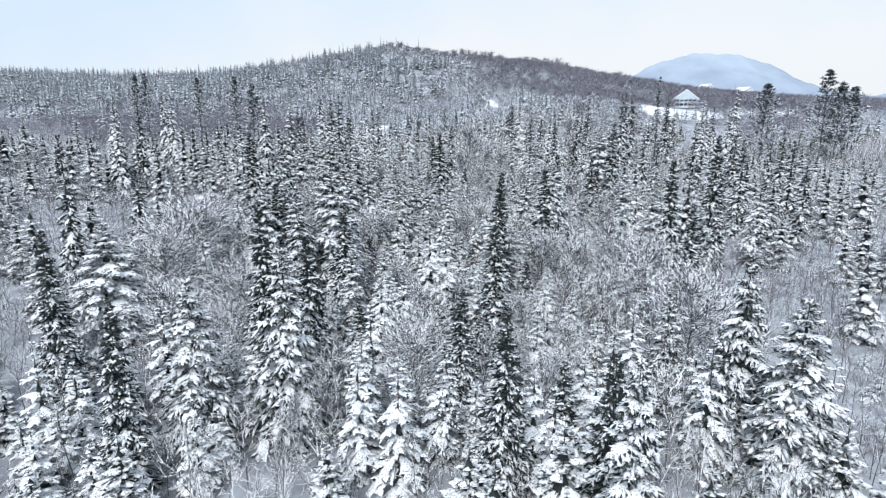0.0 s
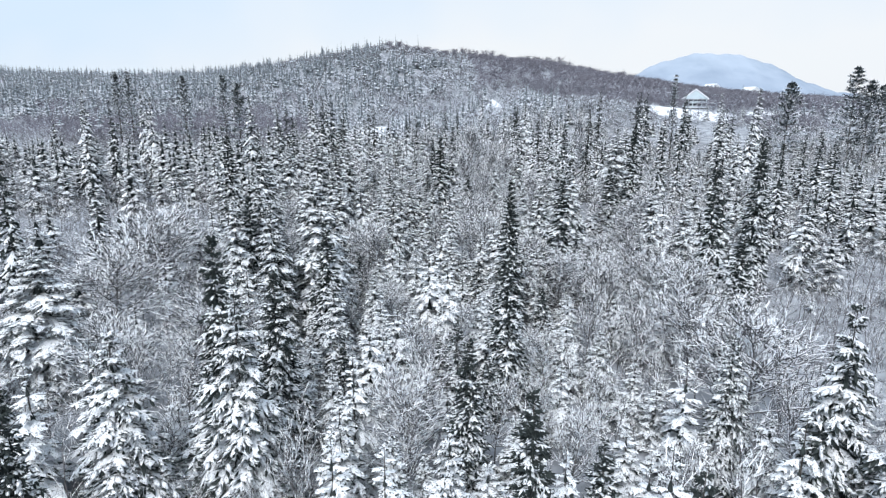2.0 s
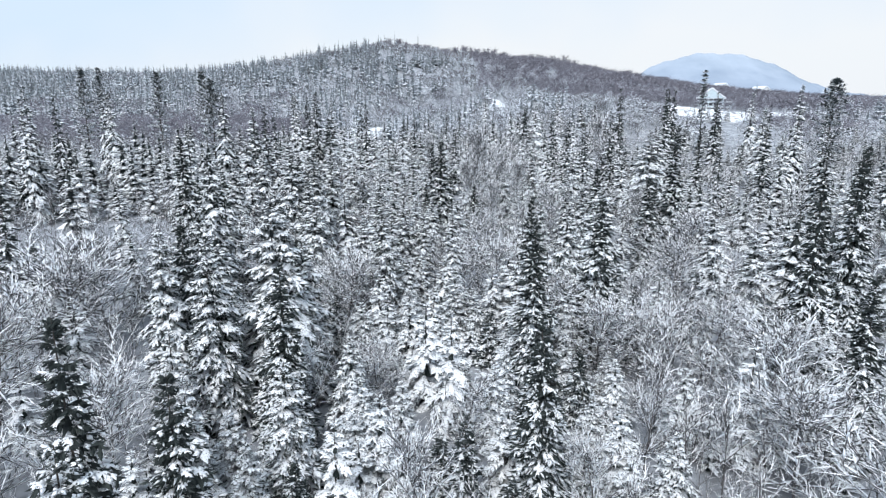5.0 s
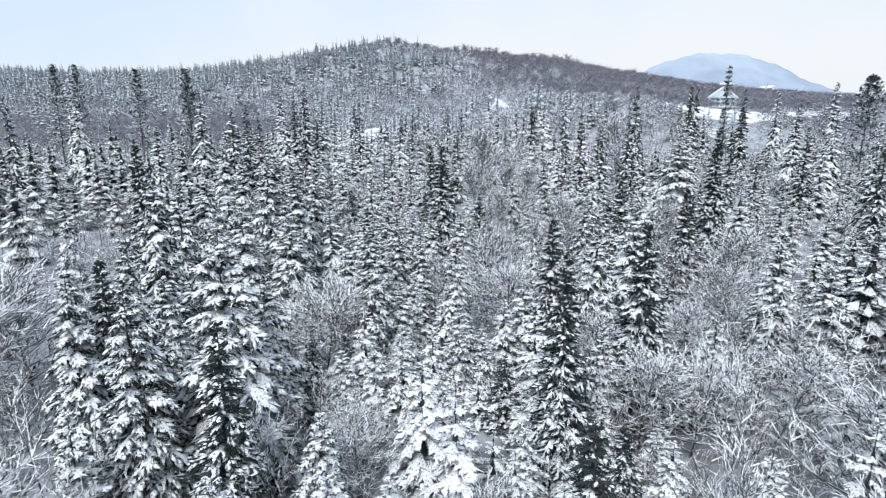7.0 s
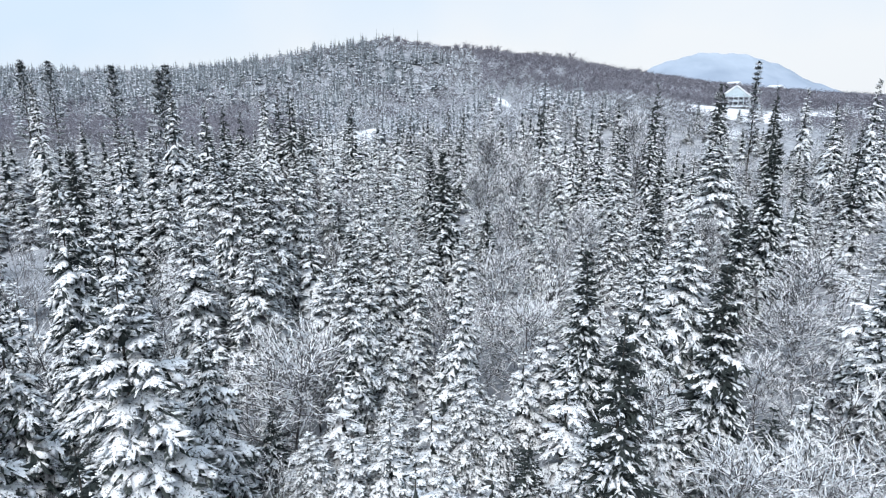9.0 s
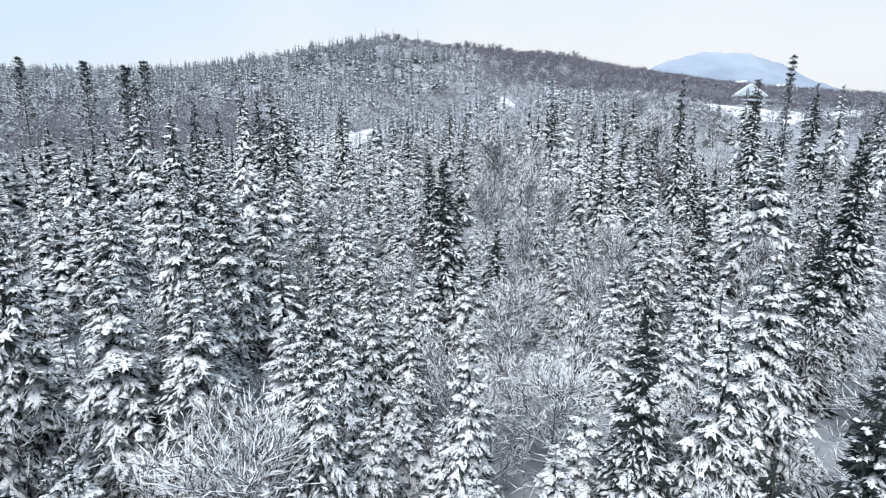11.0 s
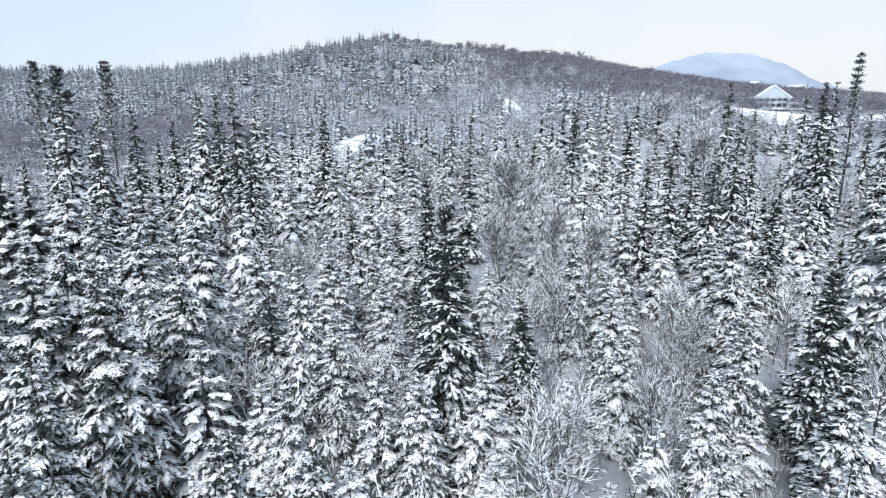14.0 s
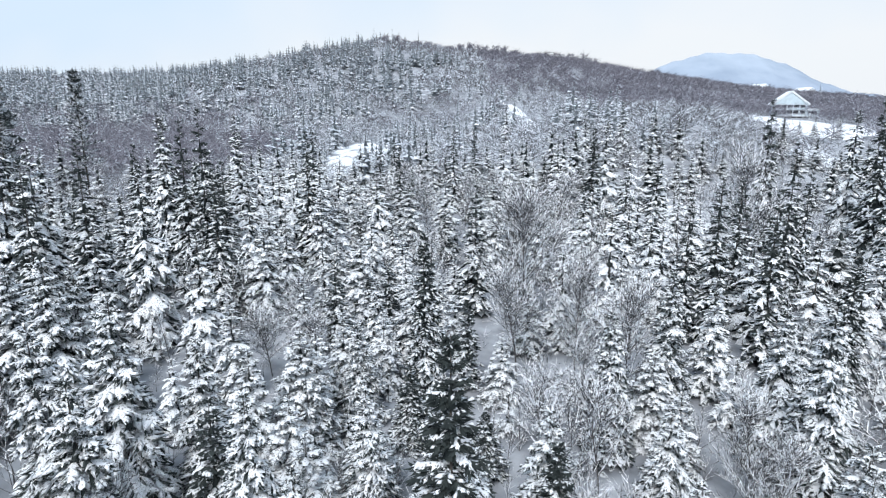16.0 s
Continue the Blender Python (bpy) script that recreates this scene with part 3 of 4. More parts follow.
MID_FAR = [
    (-34.3, 126.7, 22.4), (64.3, 131.6, 28.7), (-75.9, 138, 32.6), (10.9, 138.5, 20.5), (16.4, 142, 22.6), (-49.5, 145, 27.7),
    (-79.7, 145, 35.1), (-13.7, 150, 19.6), (-14, 160, 21.2), (-35, 160, 25.6), (-48.1, 161, 34.3, 1.1), (77.7, 162, 30.7),
    (-22.2, 162, 27), (-74.3, 164, 34.7),
]
MID_UPPER = [
    (-19.2, 165, 23.4), (20.1, 165.4, 25), (72.1, 166, 30.7), (-34.5, 170, 34), (-35.1, 170, 34.2), (-79.3, 172, 34.5),
    (-27, 174, 32), (76.8, 174, 31.3), (-81.7, 174.6, 35.8), (87.2, 178, 36.8), (19.1, 183, 23.5), (57.7, 184.5, 34.5),
    (-20, 186, 23.2), (-36.7, 200, 34.2), (88.8, 204, 36.1), (37.8, 230, 36.7), (29.7, 230, 34.3), (17.3, 280, 36.9),
]
for kind, belts in (("dark", (DARK_NEAR, DARK_MIDDLE, DARK_FAR, DARK_UPPER)), ("laden", (LADEN_NEAR, LADEN_MIDDLE, LADEN_FAR, LADEN_UPPER)), ("mid", (MID_NEAR, MID_MIDDLE, MID_FAR, MID_UPPER))):
    for belt in belts:
        for x, y, top, *slim in belt:
            conifer_at(kind, x, y, top, *slim)

# firs along the lower edge of the field
for x, y, top in [(70, 246, 31.0), (77, 262, 32.5), (100, 270, 32.0), (108, 276, 32.5), (118, 280, 33.5), (131, 274, 33.5), (140, 266, 33.0)]:
    conifer_at("mid", x, y, top)

# ---- leafless trees that stand out ----
BARE_NEAR = [
    (-11.4, 94.5, 14.3), (6.0, 119.3, 14.8), (18.7, 84.0, 12.0), (24.7, 84.0, 12.2), (12.6, 89.0, 13.0), (-6.4, 82.9, 9.0), (4.6, 106.3, 13.0),
    (25.5, 68.6, 12.2), (-39.0, 77.3, 15.5), (-38.6, 87.8, 17.0), (-37.0, 91.7, 16.0), (23.4, 96.5, 12.0), (-6.0, 79.4, 8.8), (26.0, 76.7, 13.2),
    (25.6, 58.2, 13.5), (-3.0, 56.0, 9.5), (7.0, 103.4, 14.0), (30.6, 106.0, 16.5), (-31.0, 62.0, 11.0), (-27.0, 69.0, 11.5), (-24.6, 112.8, 15.0),
    (28.8, 101.3, 13.5), (14.9, 84.6, 12.4),
]
BARE_FAR = [
    (17.2, 127.6, 16.4), (18.2, 132.0, 17.2), (14.1, 144.1, 20.5), (-17.0, 125.0, 16.5), (-16.4, 157.0, 17.4), (31.5, 125.3, 17.0), (7.3, 157.5, 26.0),
    (12.2, 163.8, 21.5), (11.0, 149.6, 21.0), (-16.5, 148.4, 17.2), (-12.5, 147.6, 16.8), (38.0, 173.4, 29.0), (5.5, 148.0, 21.0), (9.5, 140.0, 17.0),
]
for pool, places, breadth in ((fan_bare, BARE_NEAR, 1.4), (tall_bare, BARE_FAR, 0.95)):
    for x, y, top in places:
        taken.append((x, y, 2.2))
        h = top - float(ground(x, y))
        plant(pool, x, y, (h + 0.6) / 9.0, max(0.8, breadth * h / 9.0))


# ---- the rest of the forest ----
def oval(x, y, cx, cy, rx, ry):
    return ((x - cx) / rx) ** 2 + ((y - cy) / ry) ** 2 < 1


GLADES = ((-31, 288, 9, 50), (30, 352, 4, 50), (90, 250, 6, 14), (112, 350, 11, 13), (116, 298, 19, 22), (160, 298, 16, 10), (-18, 290, 3, 16))


def cleared(x, y):
    """Snowy openings: the trail, glades, and the fields round the house."""
    return (abs(x + 4.9 - 0.02 * (y - 48)) < 1.3 and 15 < y < 60) or any(oval(x, y, *g) for g in GLADES) and rnd.uniform() < 0.95 or (oval(x, y, 104, 258, 18, 32) and rnd.uniform() < 0.8)


def patch(x, y):
    """Uneven mosaic of the wood, from -1 (conifers) to 1 (hardwoods)."""
    a = math.sin(x * 0.047 + 2.0 * math.sin(y * 0.029 + 0.4)) * math.sin(y * 0.041 + 1.8 * math.sin(x * 0.033 + 1.0))
    b = math.sin(x * 0.121 + 1.6 * math.sin(y * 0.083)) * math.sin(y * 0.109 + 1.5 * math.sin(x * 0.091 + 2.0) + 0.7)
    return max(-1.0, min(1.0, 1.1 * a + 0.8 * b))


def leafless_share(x, y):
    """How much of the wood is hardwood there."""
    s = (0.48 if y < 95 and abs(x) < 40 else 0.52) + 0.45 * patch(x, y) + (0.2 if x > 36 and y < 130 else -0.38 if 86 < y < 150 and -32 < x < 26 else -0.22 if 112 < y < 205 and abs(x) < 60 else 0)
    for cx, cy, rx, ry, a in ((-62, 108, 22, 34, 0.9), (-50, 78, 14, 22, 0.9), (24, 72, 9, 14, 0.85), (-32, 64, 8, 10, 0.8), (10, 134, 5, 8, 0.65), (6, 60, 9, 6, 0.7), (34, 62, 13, 17, 0.95), (62, 72, 22, 30, 0.9),
                              (-110, 250, 60, 45, 0.9), (62, 255, 14, 22, 0.9), (30, 92, 8, 9, 0.7), (-30, 76, 5, 9, 0.97), (19, 42, 6, 9, 0.95)):
        if oval(x, y, cx, cy, rx, ry):
            s = max(s, a)
    return s


cells = {}
for t in taken:
    cells.setdefault((int(t[0] // 6), int(t[1] // 6)), []).append(t)


def free(x, y, r):
    for i in (-1, 0, 1):
        for j in (-1, 0, 1):
            for a, b, q in cells.get((int(x // 6) + i, int(y // 6) + j), ()):
                if (a - x) ** 2 + (b - y) ** 2 < (r + q) ** 2:
                    return False
    return True


crown_xy, crown_h = np.array([c[:2] for c in crowns]), np.array([c[2] for c in crowns])


def roof(x, y):
    """How high the crowns stand round a place."""
    w = np.exp(-((crown_xy - (x, y)) ** 2).sum(1) / 200.0)
    return float((w * crown_h).sum() + 0.3 * 12.0) / float(w.sum() + 0.3)


near_stock, mid_stock = [], []
for k in range(14000):
    y = rnd.uniform(8, 235)
    half = 14 + 0.79 * y
    x = rnd.uniform(-half, half)
    bare = rnd.uniform() < leafless_share(x, y)
    r = (1.1 if bare else 1.3) * rnd.uniform(0.6, 1.6) * (1.05 if y < 95 or bare else 1.5)
    if cleared(x, y) or not free(x, y, r):
        continue
    cells.setdefault((int(x // 6), int(y // 6)), []).append((x, y, r))
    (near_stock if abs(x) < 52 and y < 215 else mid_stock).append((x, y, bare, r))

near_stock.sort(key=lambda s: max(abs(s[0]) - 12, 0) + max(abs(s[1] - 128) - 80, 0) * 3 + 9 * math.sin(s[0] * 7 + s[1] * 13))
counts, overflow = [0, 0], []
for x, y, bare, r in near_stock:
    limit = 150 if bare else 140
    if counts[bare] >= limit:
        (overflow if not bare and abs(x) < 38 and y > 40 else mid_stock).append((x, y, bare, r))
        continue
    counts[bare] += 1
    if bare:
        h = rnd.uniform(5.5, 9.5)
        plant(near_bare if counts[1] < 50 else far_bare, x, y, h / 9.0, h / 9.0 * rnd.uniform(0.85, 1.15))
    else:
        h = min(12.5, roof(x, y) * rnd.uniform(0.42, 0.80))
        pool = (near_laden, near_laden, near_mid, near_mid, near_dark)[rnd.randint(5)] if counts[0] < 16 else (far_laden, far_laden, far_mid, far_mid, far_mid, far_dark)[rnd.randint(6)]
        plant(pool, x, y, h / 12.0, min(1.25, 0.50 + 0.055 * h) * rnd.uniform(0.9, 1.1))
for ob in MODELS:
    for o in (*ob.children_recursive, ob):
        bpy.data.objects.remove(o)


def wood(name, label, category, shapes, mats, stock):
    """Trees too many to count, as one object. shapes: variants, each a list of (vertices, faces, slot)."""
    vs, fs, ms, k = [], [], [], 0
    packed = []
    for pieces in shapes:
        v, f = joined([p[:2] for p in pieces])
        packed.append((v, f, np.concatenate([np.full(len(p[1]), p[2]) for p in pieces])))
    for x, y, wide, tall in stock:
        v, f, m = packed[rnd.randint(len(packed))]
        a = rnd.uniform(0, 6.28)
        c, s = math.cos(a) * wide, math.sin(a) * wide
        q = np.stack([v[:, 0] * c - v[:, 1] * s + x, v[:, 0] * s + v[:, 1] * c + y, v[:, 2] * tall + float(ground(x, y)) - 0.15], 1)
        vs.append(q)
        fs.append(f + k)
        ms.append(m)
        k += len(v)
    return tagged(new(name, mesh_of(name, np.concatenate(vs), np.concatenate(fs), mats, np.concatenate(ms))), label, category, kind="stuff")


def conifer_shapes(seed, count, **k):
    out = []
    for s in range(count):
        t, g, w = conifer(seed + s, **k)
        out.append([(*t, 0), (*g, 1), (*w, 2)])
    return out


def hardwood_shapes(seed, count, **k):
    return [[(*w, 0), (*t, 1)] for w, t, snow in (hardwood(seed + s, **k) for s in range(count))]


mid_stock = [m for m in mid_stock if m[2] or not (m[1] > 195 and 55 < m[0] < 118) or m[3] < 1.9]
firs = [(x, y, min(1.5, 0.60 + 0.066 * h), h / 12.0) for x, y, bare, r in mid_stock if not bare for h in [rnd.uniform(5.5, 12.5 if abs(x) > 52 else 12.0) * (1.0 - 0.22 * patch(x, y)) * (0.62 if x > 52 and y > 120 else 1.0)]]
bares = [(x, y, h / 9.0, h / 9.0) for x, y, bare, r in mid_stock if bare for h in [rnd.uniform(4.5, 8.5)]]
wood("conifer_forest", "snow-laden spruces and firs crowding the slope", "conifer forest",
     conifer_shapes(201, 6, levels=15, per=7, twigs=0, load=0.80, radius=2.4, fine=0.4), [BARK, NEEDLES, TREE_SNOW], firs)
wood("conifer_stand", "snow-laden firs filling the gaps between larger trees", "conifer forest",
     conifer_shapes(211, 6, levels=14, per=5, twigs=1, load=1.0, radius=2.3, fine=0.4), [BARK, NEEDLES, TREE_SNOW],
     [(x, y, min(1.25, 0.52 + 0.055 * h), h / 12.0) for x, y, bare, r in overflow for h in [min(11.5, roof(x, y) * rnd.uniform(0.38, 0.80)) * (1.0 - 0.15 * patch(x, y))]])
young = []
for k in range(900):
    y = rnd.uniform(30, 215)
    x = rnd.uniform(-12 - 0.75 * y, 12 + 0.75 * y)
    if abs(x) < 60 and not cleared(x, y) and free(x, y, 0.35):
        h = rnd.uniform(1.8, 4.8)
        cells.setdefault((int(x // 6), int(y // 6)), []).append((x, y, 0.5))
        young.append((x, y, 0.16 + 0.10 * h, h / 12.0))
wood("young_firs", "small snow-covered firs between the larger trees", "young firs",
     conifer_shapes(231, 5, levels=7, per=5, twigs=1, load=0.85, radius=2.8, fine=0.4), [BARK, NEEDLES, TREE_SNOW], young)
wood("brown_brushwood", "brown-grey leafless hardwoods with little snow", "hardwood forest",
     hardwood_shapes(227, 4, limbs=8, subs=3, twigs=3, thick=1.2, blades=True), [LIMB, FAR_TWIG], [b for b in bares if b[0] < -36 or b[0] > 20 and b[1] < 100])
bares = [b for b in bares if not (b[0] < -36 or b[0] > 20 and b[1] < 100)]
wood("leafless_forest", "grey leafless hardwoods dusted with snow", "hardwood forest",
     hardwood_shapes(221, 5, limbs=9, subs=3, twigs=3, thick=1.3, blades=True), [LIMB, TWIG], bares)


def brush_shapes(seed, kinds, slot=0, **k):
    return [[(*w, slot), (*t, slot)] for w, t in (brush_tree(seed + s, **k) for s in range(kinds))]


# open snow in the trail, glades and fields
def snow_sheet(cx, cy, rx, ry, label):
    a = np.linspace(0, 2 * np.pi, 28, endpoint=False)
    pts = [(cx, cy)]
    for f in np.linspace(0.12, 1.0, 9):
        w = f * (1 + 0.10 * np.sin(3 * a + cx) + 0.06 * np.sin(5 * a + cy))
        pts += list(zip(cx + rx * w * np.cos(a), cy + ry * w * np.sin(a)))
    v = np.array([(x, y, float(ground(x, y)) + 0.12) for x, y in pts])
    i = np.arange(28)
    j = (i + 1) % 28
    f = [np.stack([0 * i, 1 + i, 1 + j], 1)]
    for k in range(8):
        o = 1 + 28 * k
        f += [np.stack([o + i, o + 28 + i, o + 28 + j], 1), np.stack([o + i, o + 28 + j, o + j], 1)]
    tagged(new("snow_field", mesh_of("snow_field", v, np.concatenate(f), [SNOW], smooth=True)), label, "snow field", kind="structure")


for cx, cy, rx, ry in ((-4.8, 42, 1.3, 16), *GLADES):
    snow_sheet(cx, cy, rx, ry, "smooth untouched snow in an opening of the forest")

# saplings and brush between the trees
shrubs, brush = [], []
for k in range(5400):
    y = 25 + 205 * rnd.uniform() ** 0.8
    x = rnd.uniform(-14 - 0.79 * y, 14 + 0.79 * y)
    if not cleared(x, y):
        h = rnd.uniform(2.0, 4.6)
        if y < 140 and abs(x) < 55:
            shrubs.append((x, y, h / 3.0, h / 3.0))
        else:
            brush.append((x, y, h / 3.0, h / 3.0))
wood("shrubs", "snowy leafless shrubs and saplings under the trees", "undergrowth", hardwood_shapes(311, 6, limbs=9, subs=2, twigs=2, h=3.0, thick=1.6, spread=0.7, fork=0.06, blades=True), [LIMB, TWIG], shrubs)
wood("undergrowth", "snowy leafless saplings and brush between the trees", "undergrowth", brush_shapes(301, 6, count=32, h=3.0, width=0.024), [TWIG], brush)

# far slope and ridge
firs, bares, browns, small_firs, small_bares = [], [], [], [], []
for k in range(14000):
    y = 228 + (735 - 228) * rnd.uniform() ** 0.7
    x = rnd.uniform(-0.83 * y - 10, 0.83 * y + 10)
    if cleared(x, y) or oval(x, y, 139, 345, 13, 16) or (92 < x < 150 and y < 305 and rnd.uniform() < 0.5):
        continue
    brown = 0.50 + 0.50 * patch(x * 0.8 + 40, y * 0.8)
    crest = y > 430 and x > 10 + 30 * math.sin(y * 0.05) - 0.25 * (y - 430) - (70 if y > 640 else 0)
    if crest:
        brown = 0.99
    elif y > 430:
        brown = 0.30 + 0.35 * patch(x * 0.5, y * 0.6 + 30)
    if x < -52 and y < 345:
        brown = 0.97
    if x > 56 and y > 300:
        brown = 0.995
    if 52 < x < 150 and y < 305:
        brown = 1.0
    leafless = rnd.uniform() < brown
    if not leafless and rnd.uniform() < (0.45 if y < 430 else 0.4):
        continue
    if y < 430:
        if rnd.uniform() < 0.25:
            continue
        (browns if leafless and (x > 56 and y > 300 or x < -52 and y < 345) or leafless and rnd.uniform() < float(smooth((abs(x) - 50) / 110) + smooth((y - 330) / 120)) else bares if leafless else firs).append((x, y))
    else:
        (small_bares if leafless else small_firs).append((x, y))
for k in range(3600):
    y = 225 + 215 * rnd.uniform()
    x = rnd.uniform(-0.72 * (y - 40), 0.72 * (y - 40))
    if cleared(x, y) or oval(x, y, 139, 345, 13, 16) or (92 < x < 150 and y < 305 and rnd.uniform() < 0.5):
        continue
    if x > 56 and y > 300 or x < -52 and y < 345 and rnd.uniform() < 0.9:
        browns.append((x, y))
    elif 52 < x < 150 and y < 305 or rnd.uniform() < 0.74 + 0.30 * patch(x * 0.8 + 40, y * 0.8):
        (browns if rnd.uniform() < float(smooth((abs(x) - 50) / 110)) else bares).append((x, y))
    else:
        firs.append((x, y))
grow = lambda s, a, b, u, g: [(x, y, g * h / u, h / u) for x, y in s for h in [rnd.uniform(a, b)]]


wood("far_conifer_forest", "snow-dusted spruces far up the slope, needles paled for haze", "conifer forest",
     conifer_shapes(241, 6, levels=10, per=5, twigs=0, load=0.30, radius=2.5, fine=0.4), [BARK, HAZED_NEEDLES, TREE_SNOW], [(x, y, w * f, t * f) for x, y, w, t in grow(firs, 4.5, 11.5, 12.0, 1.5) for f in [1.25 if rnd.uniform() < 0.3 and not (x > 40 and y > 225) else 0.92]])
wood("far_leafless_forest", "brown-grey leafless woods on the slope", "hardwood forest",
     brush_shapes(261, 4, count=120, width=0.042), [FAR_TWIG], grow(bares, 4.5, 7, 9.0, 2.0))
wood("brown_hardwood_forest", "brown leafless woods behind the first slope, blued for haze", "hardwood forest",
     brush_shapes(271, 5, count=78, width=0.058), [HAZED_TWIG], grow(browns, 5, 8, 9.0, 1.8))
wood("ridge_conifer_forest", "spruces along the distant ridge, needles paled for haze", "conifer forest",
     conifer_shapes(281, 4, levels=7, per=5, twigs=0, load=0.12, radius=2.3, fine=0.4), [BARK, HAZED_NEEDLES, TREE_SNOW], grow(small_firs, 6, 14, 12.0, 2.0))
wood("ridge_leafless_forest", "brown leafless woods along the distant ridge, blued for haze", "hardwood forest",
     brush_shapes(291, 5, count=36, width=0.125), [HAZED_TWIG], grow([p for p in small_bares if p[0] > 25 or p[1] > 640], 6, 9, 9.0, 1.9))
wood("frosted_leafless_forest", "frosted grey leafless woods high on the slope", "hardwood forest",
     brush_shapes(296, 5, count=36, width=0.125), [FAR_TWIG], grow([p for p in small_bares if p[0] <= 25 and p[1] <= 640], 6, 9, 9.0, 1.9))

# ---- house on the shelf, tall pines, far mountain ----
def plain(name, color, rough=0.7, scale=1.5, spread=0.12):
    m, n, l, b = material(name, rough)
    t = noise_node(n, l, scale)
    r = ramp(n, l, t.outputs["Fac"], [(0.3, tuple(c * (1 - spread) for c in color)), (0.7, tuple(min(1, c * (1 + spread)) for c in color))])
    l.new(r.outputs["Color"], b.inputs["Base Color"])
    return m


SIDING = plain("pale_blue_siding", (0.54, 0.63, 0.68))
TRIM = plain("white_trim", (0.78, 0.80, 0.82))
GLASS = plain("dark_window_glass", (0.02, 0.025, 0.03), 0.08)
STONE = plain("grey_foundation", (0.22, 0.22, 0.23))
PINE = dusted("pine_needles", (0.03, 0.04, 0.042), (0.085, 0.10, 0.10), (0.78, 0.82, 0.88), 0.62, 1.2, 0.5)


def block(x0, x1, y0, y1, z0, z1):
    bm = bmesh.new()
    bmesh.ops.create_cube(bm, size=1)
    bmesh.ops.scale(bm, vec=(x1 - x0, y1 - y0, z1 - z0), verts=bm.verts)
    bmesh.ops.translate(bm, vec=((x0 + x1) / 2, (y0 + y1) / 2, (z0 + z1) / 2), verts=bm.verts)
    return bm


def prism(outline, y0, y1):
    """An outline in x and z, drawn out along y."""
    bm = bmesh.new()
    a = [bm.verts.new((x, y0, z)) for x, z in outline]
    b = [bm.verts.new((x, y1, z)) for x, z in outline]
    bm.faces.new(a)
    bm.faces.new(b[::-1])
    for i in range(len(a)):
        j = (i + 1) % len(a)
        bm.faces.new((a[j], a[i], b[i], b[j]))
    bmesh.ops.recalc_face_normals(bm, faces=bm.faces)
    return bm


def part(name, bm, mat, parent, label=""):
    me = bpy.data.meshes.new(name)
    bm.to_mesh(me)
    bm.free()
    me.materials.append(mat)
    ob = new(name, me)
    ob.parent = parent
    return tagged(ob, label) if label else ob


def house(x, y, z, turn):
    root = tagged(new("house"), "pale blue gabled house with snowy roof in a field", "house")
    root.matrix_basis = pose(x, y, z, 0, 0, turn) @ Matrix.Diagonal((1.12, 0.85, 0.92, 1))
    part("foundation", block(-5.4, 5.4, 0, 11, -2.0, 0.5), STONE, root)
    part("wall", prism([(-5.3, 0.5), (5.3, 0.5), (5.3, 5.6), (0, 10.4), (-5.3, 5.6)], 0.05, 11), SIDING, root)
    roof = part("roof", prism([(-6.2, 4.95), (-6.2, 5.25), (0, 10.95), (6.2, 5.25), (6.2, 4.95), (0, 10.6)], -0.2, 11.8), TRIM, root)
    part("roof_snow", prism([(-6.3, 5.24), (-6.35, 5.6), (-0.3, 11.25), (0.3, 11.25), (6.35, 5.6), (6.3, 5.24), (0, 10.99)], -0.25, 11.85), SNOW, roof, "thick snow on the roof")
    for z0, z1 in ((1.2, 2.9), (4.0, 5.2)):
        for k in range(5):
            cx = -4.0 + 2.0 * k
            w = part("window", block(cx - 0.90, cx + 0.90, -0.06, 0.06, z0 - 0.08, z1 + 0.08), TRIM, root)
            part("pane", block(cx - 0.83, cx + 0.83, -0.09, 0.0, z0, z1), GLASS, w)
    part("deck", block(-6.0, 6.4, -2.4, 0.04, 0.25, 0.5), TRIM, root)
    for k in range(7):
        cx = -5.9 + 2.02 * k
        part("deck_post", block(cx - 0.08, cx + 0.08, -2.38, -2.22, -1.6, 1.4), TRIM, root)
    part("deck_rail", block(-6.0, 6.4, -2.40, -2.28, 1.4, 1.5), TRIM, root)
    part("porch_wall", block(5.31, 10.0, 3.0, 9.0, 0.2, 3.0), SIDING, root)
    part("porch_roof", block(5.31, 10.6, 2.4, 9.4, 3.0, 3.2), TRIM, root)
    part("porch_snow", block(5.31, 10.5, 2.45, 9.35, 3.2, 3.6), SNOW, root, "flat slab of snow")
    part("porch_window", block(6.2, 9.2, 2.93, 3.0, 1.1, 2.4), GLASS, root)
    return root


house(139.5, 345.0, 33.0, -20)


def far_house(x, y, z, w):
    root = tagged(new("far_house"), "small distant house under a white snowy roof", "house")
    root.matrix_basis = pose(x, y, z, 0, 0, 20)
    part("wall", prism([(-w, -6), (w, -6), (w, 3.5), (0, 7), (-w, 3.5)], 0, 14), TRIM, root)
    part("roof_snow", prism([(-w - 0.7, 2.9), (-w - 0.7, 3.6), (0, 7.9), (w + 0.7, 3.6), (w + 0.7, 2.9), (0, 7.05)], -0.6, 14.6), SNOW, root, "snow on the roof")
    for k in (-0.5, 0.5):
        part("window", block(k * w - 0.6, k * w + 0.6, -0.06, 0.05, 0.2, 1.8), GLASS, root)


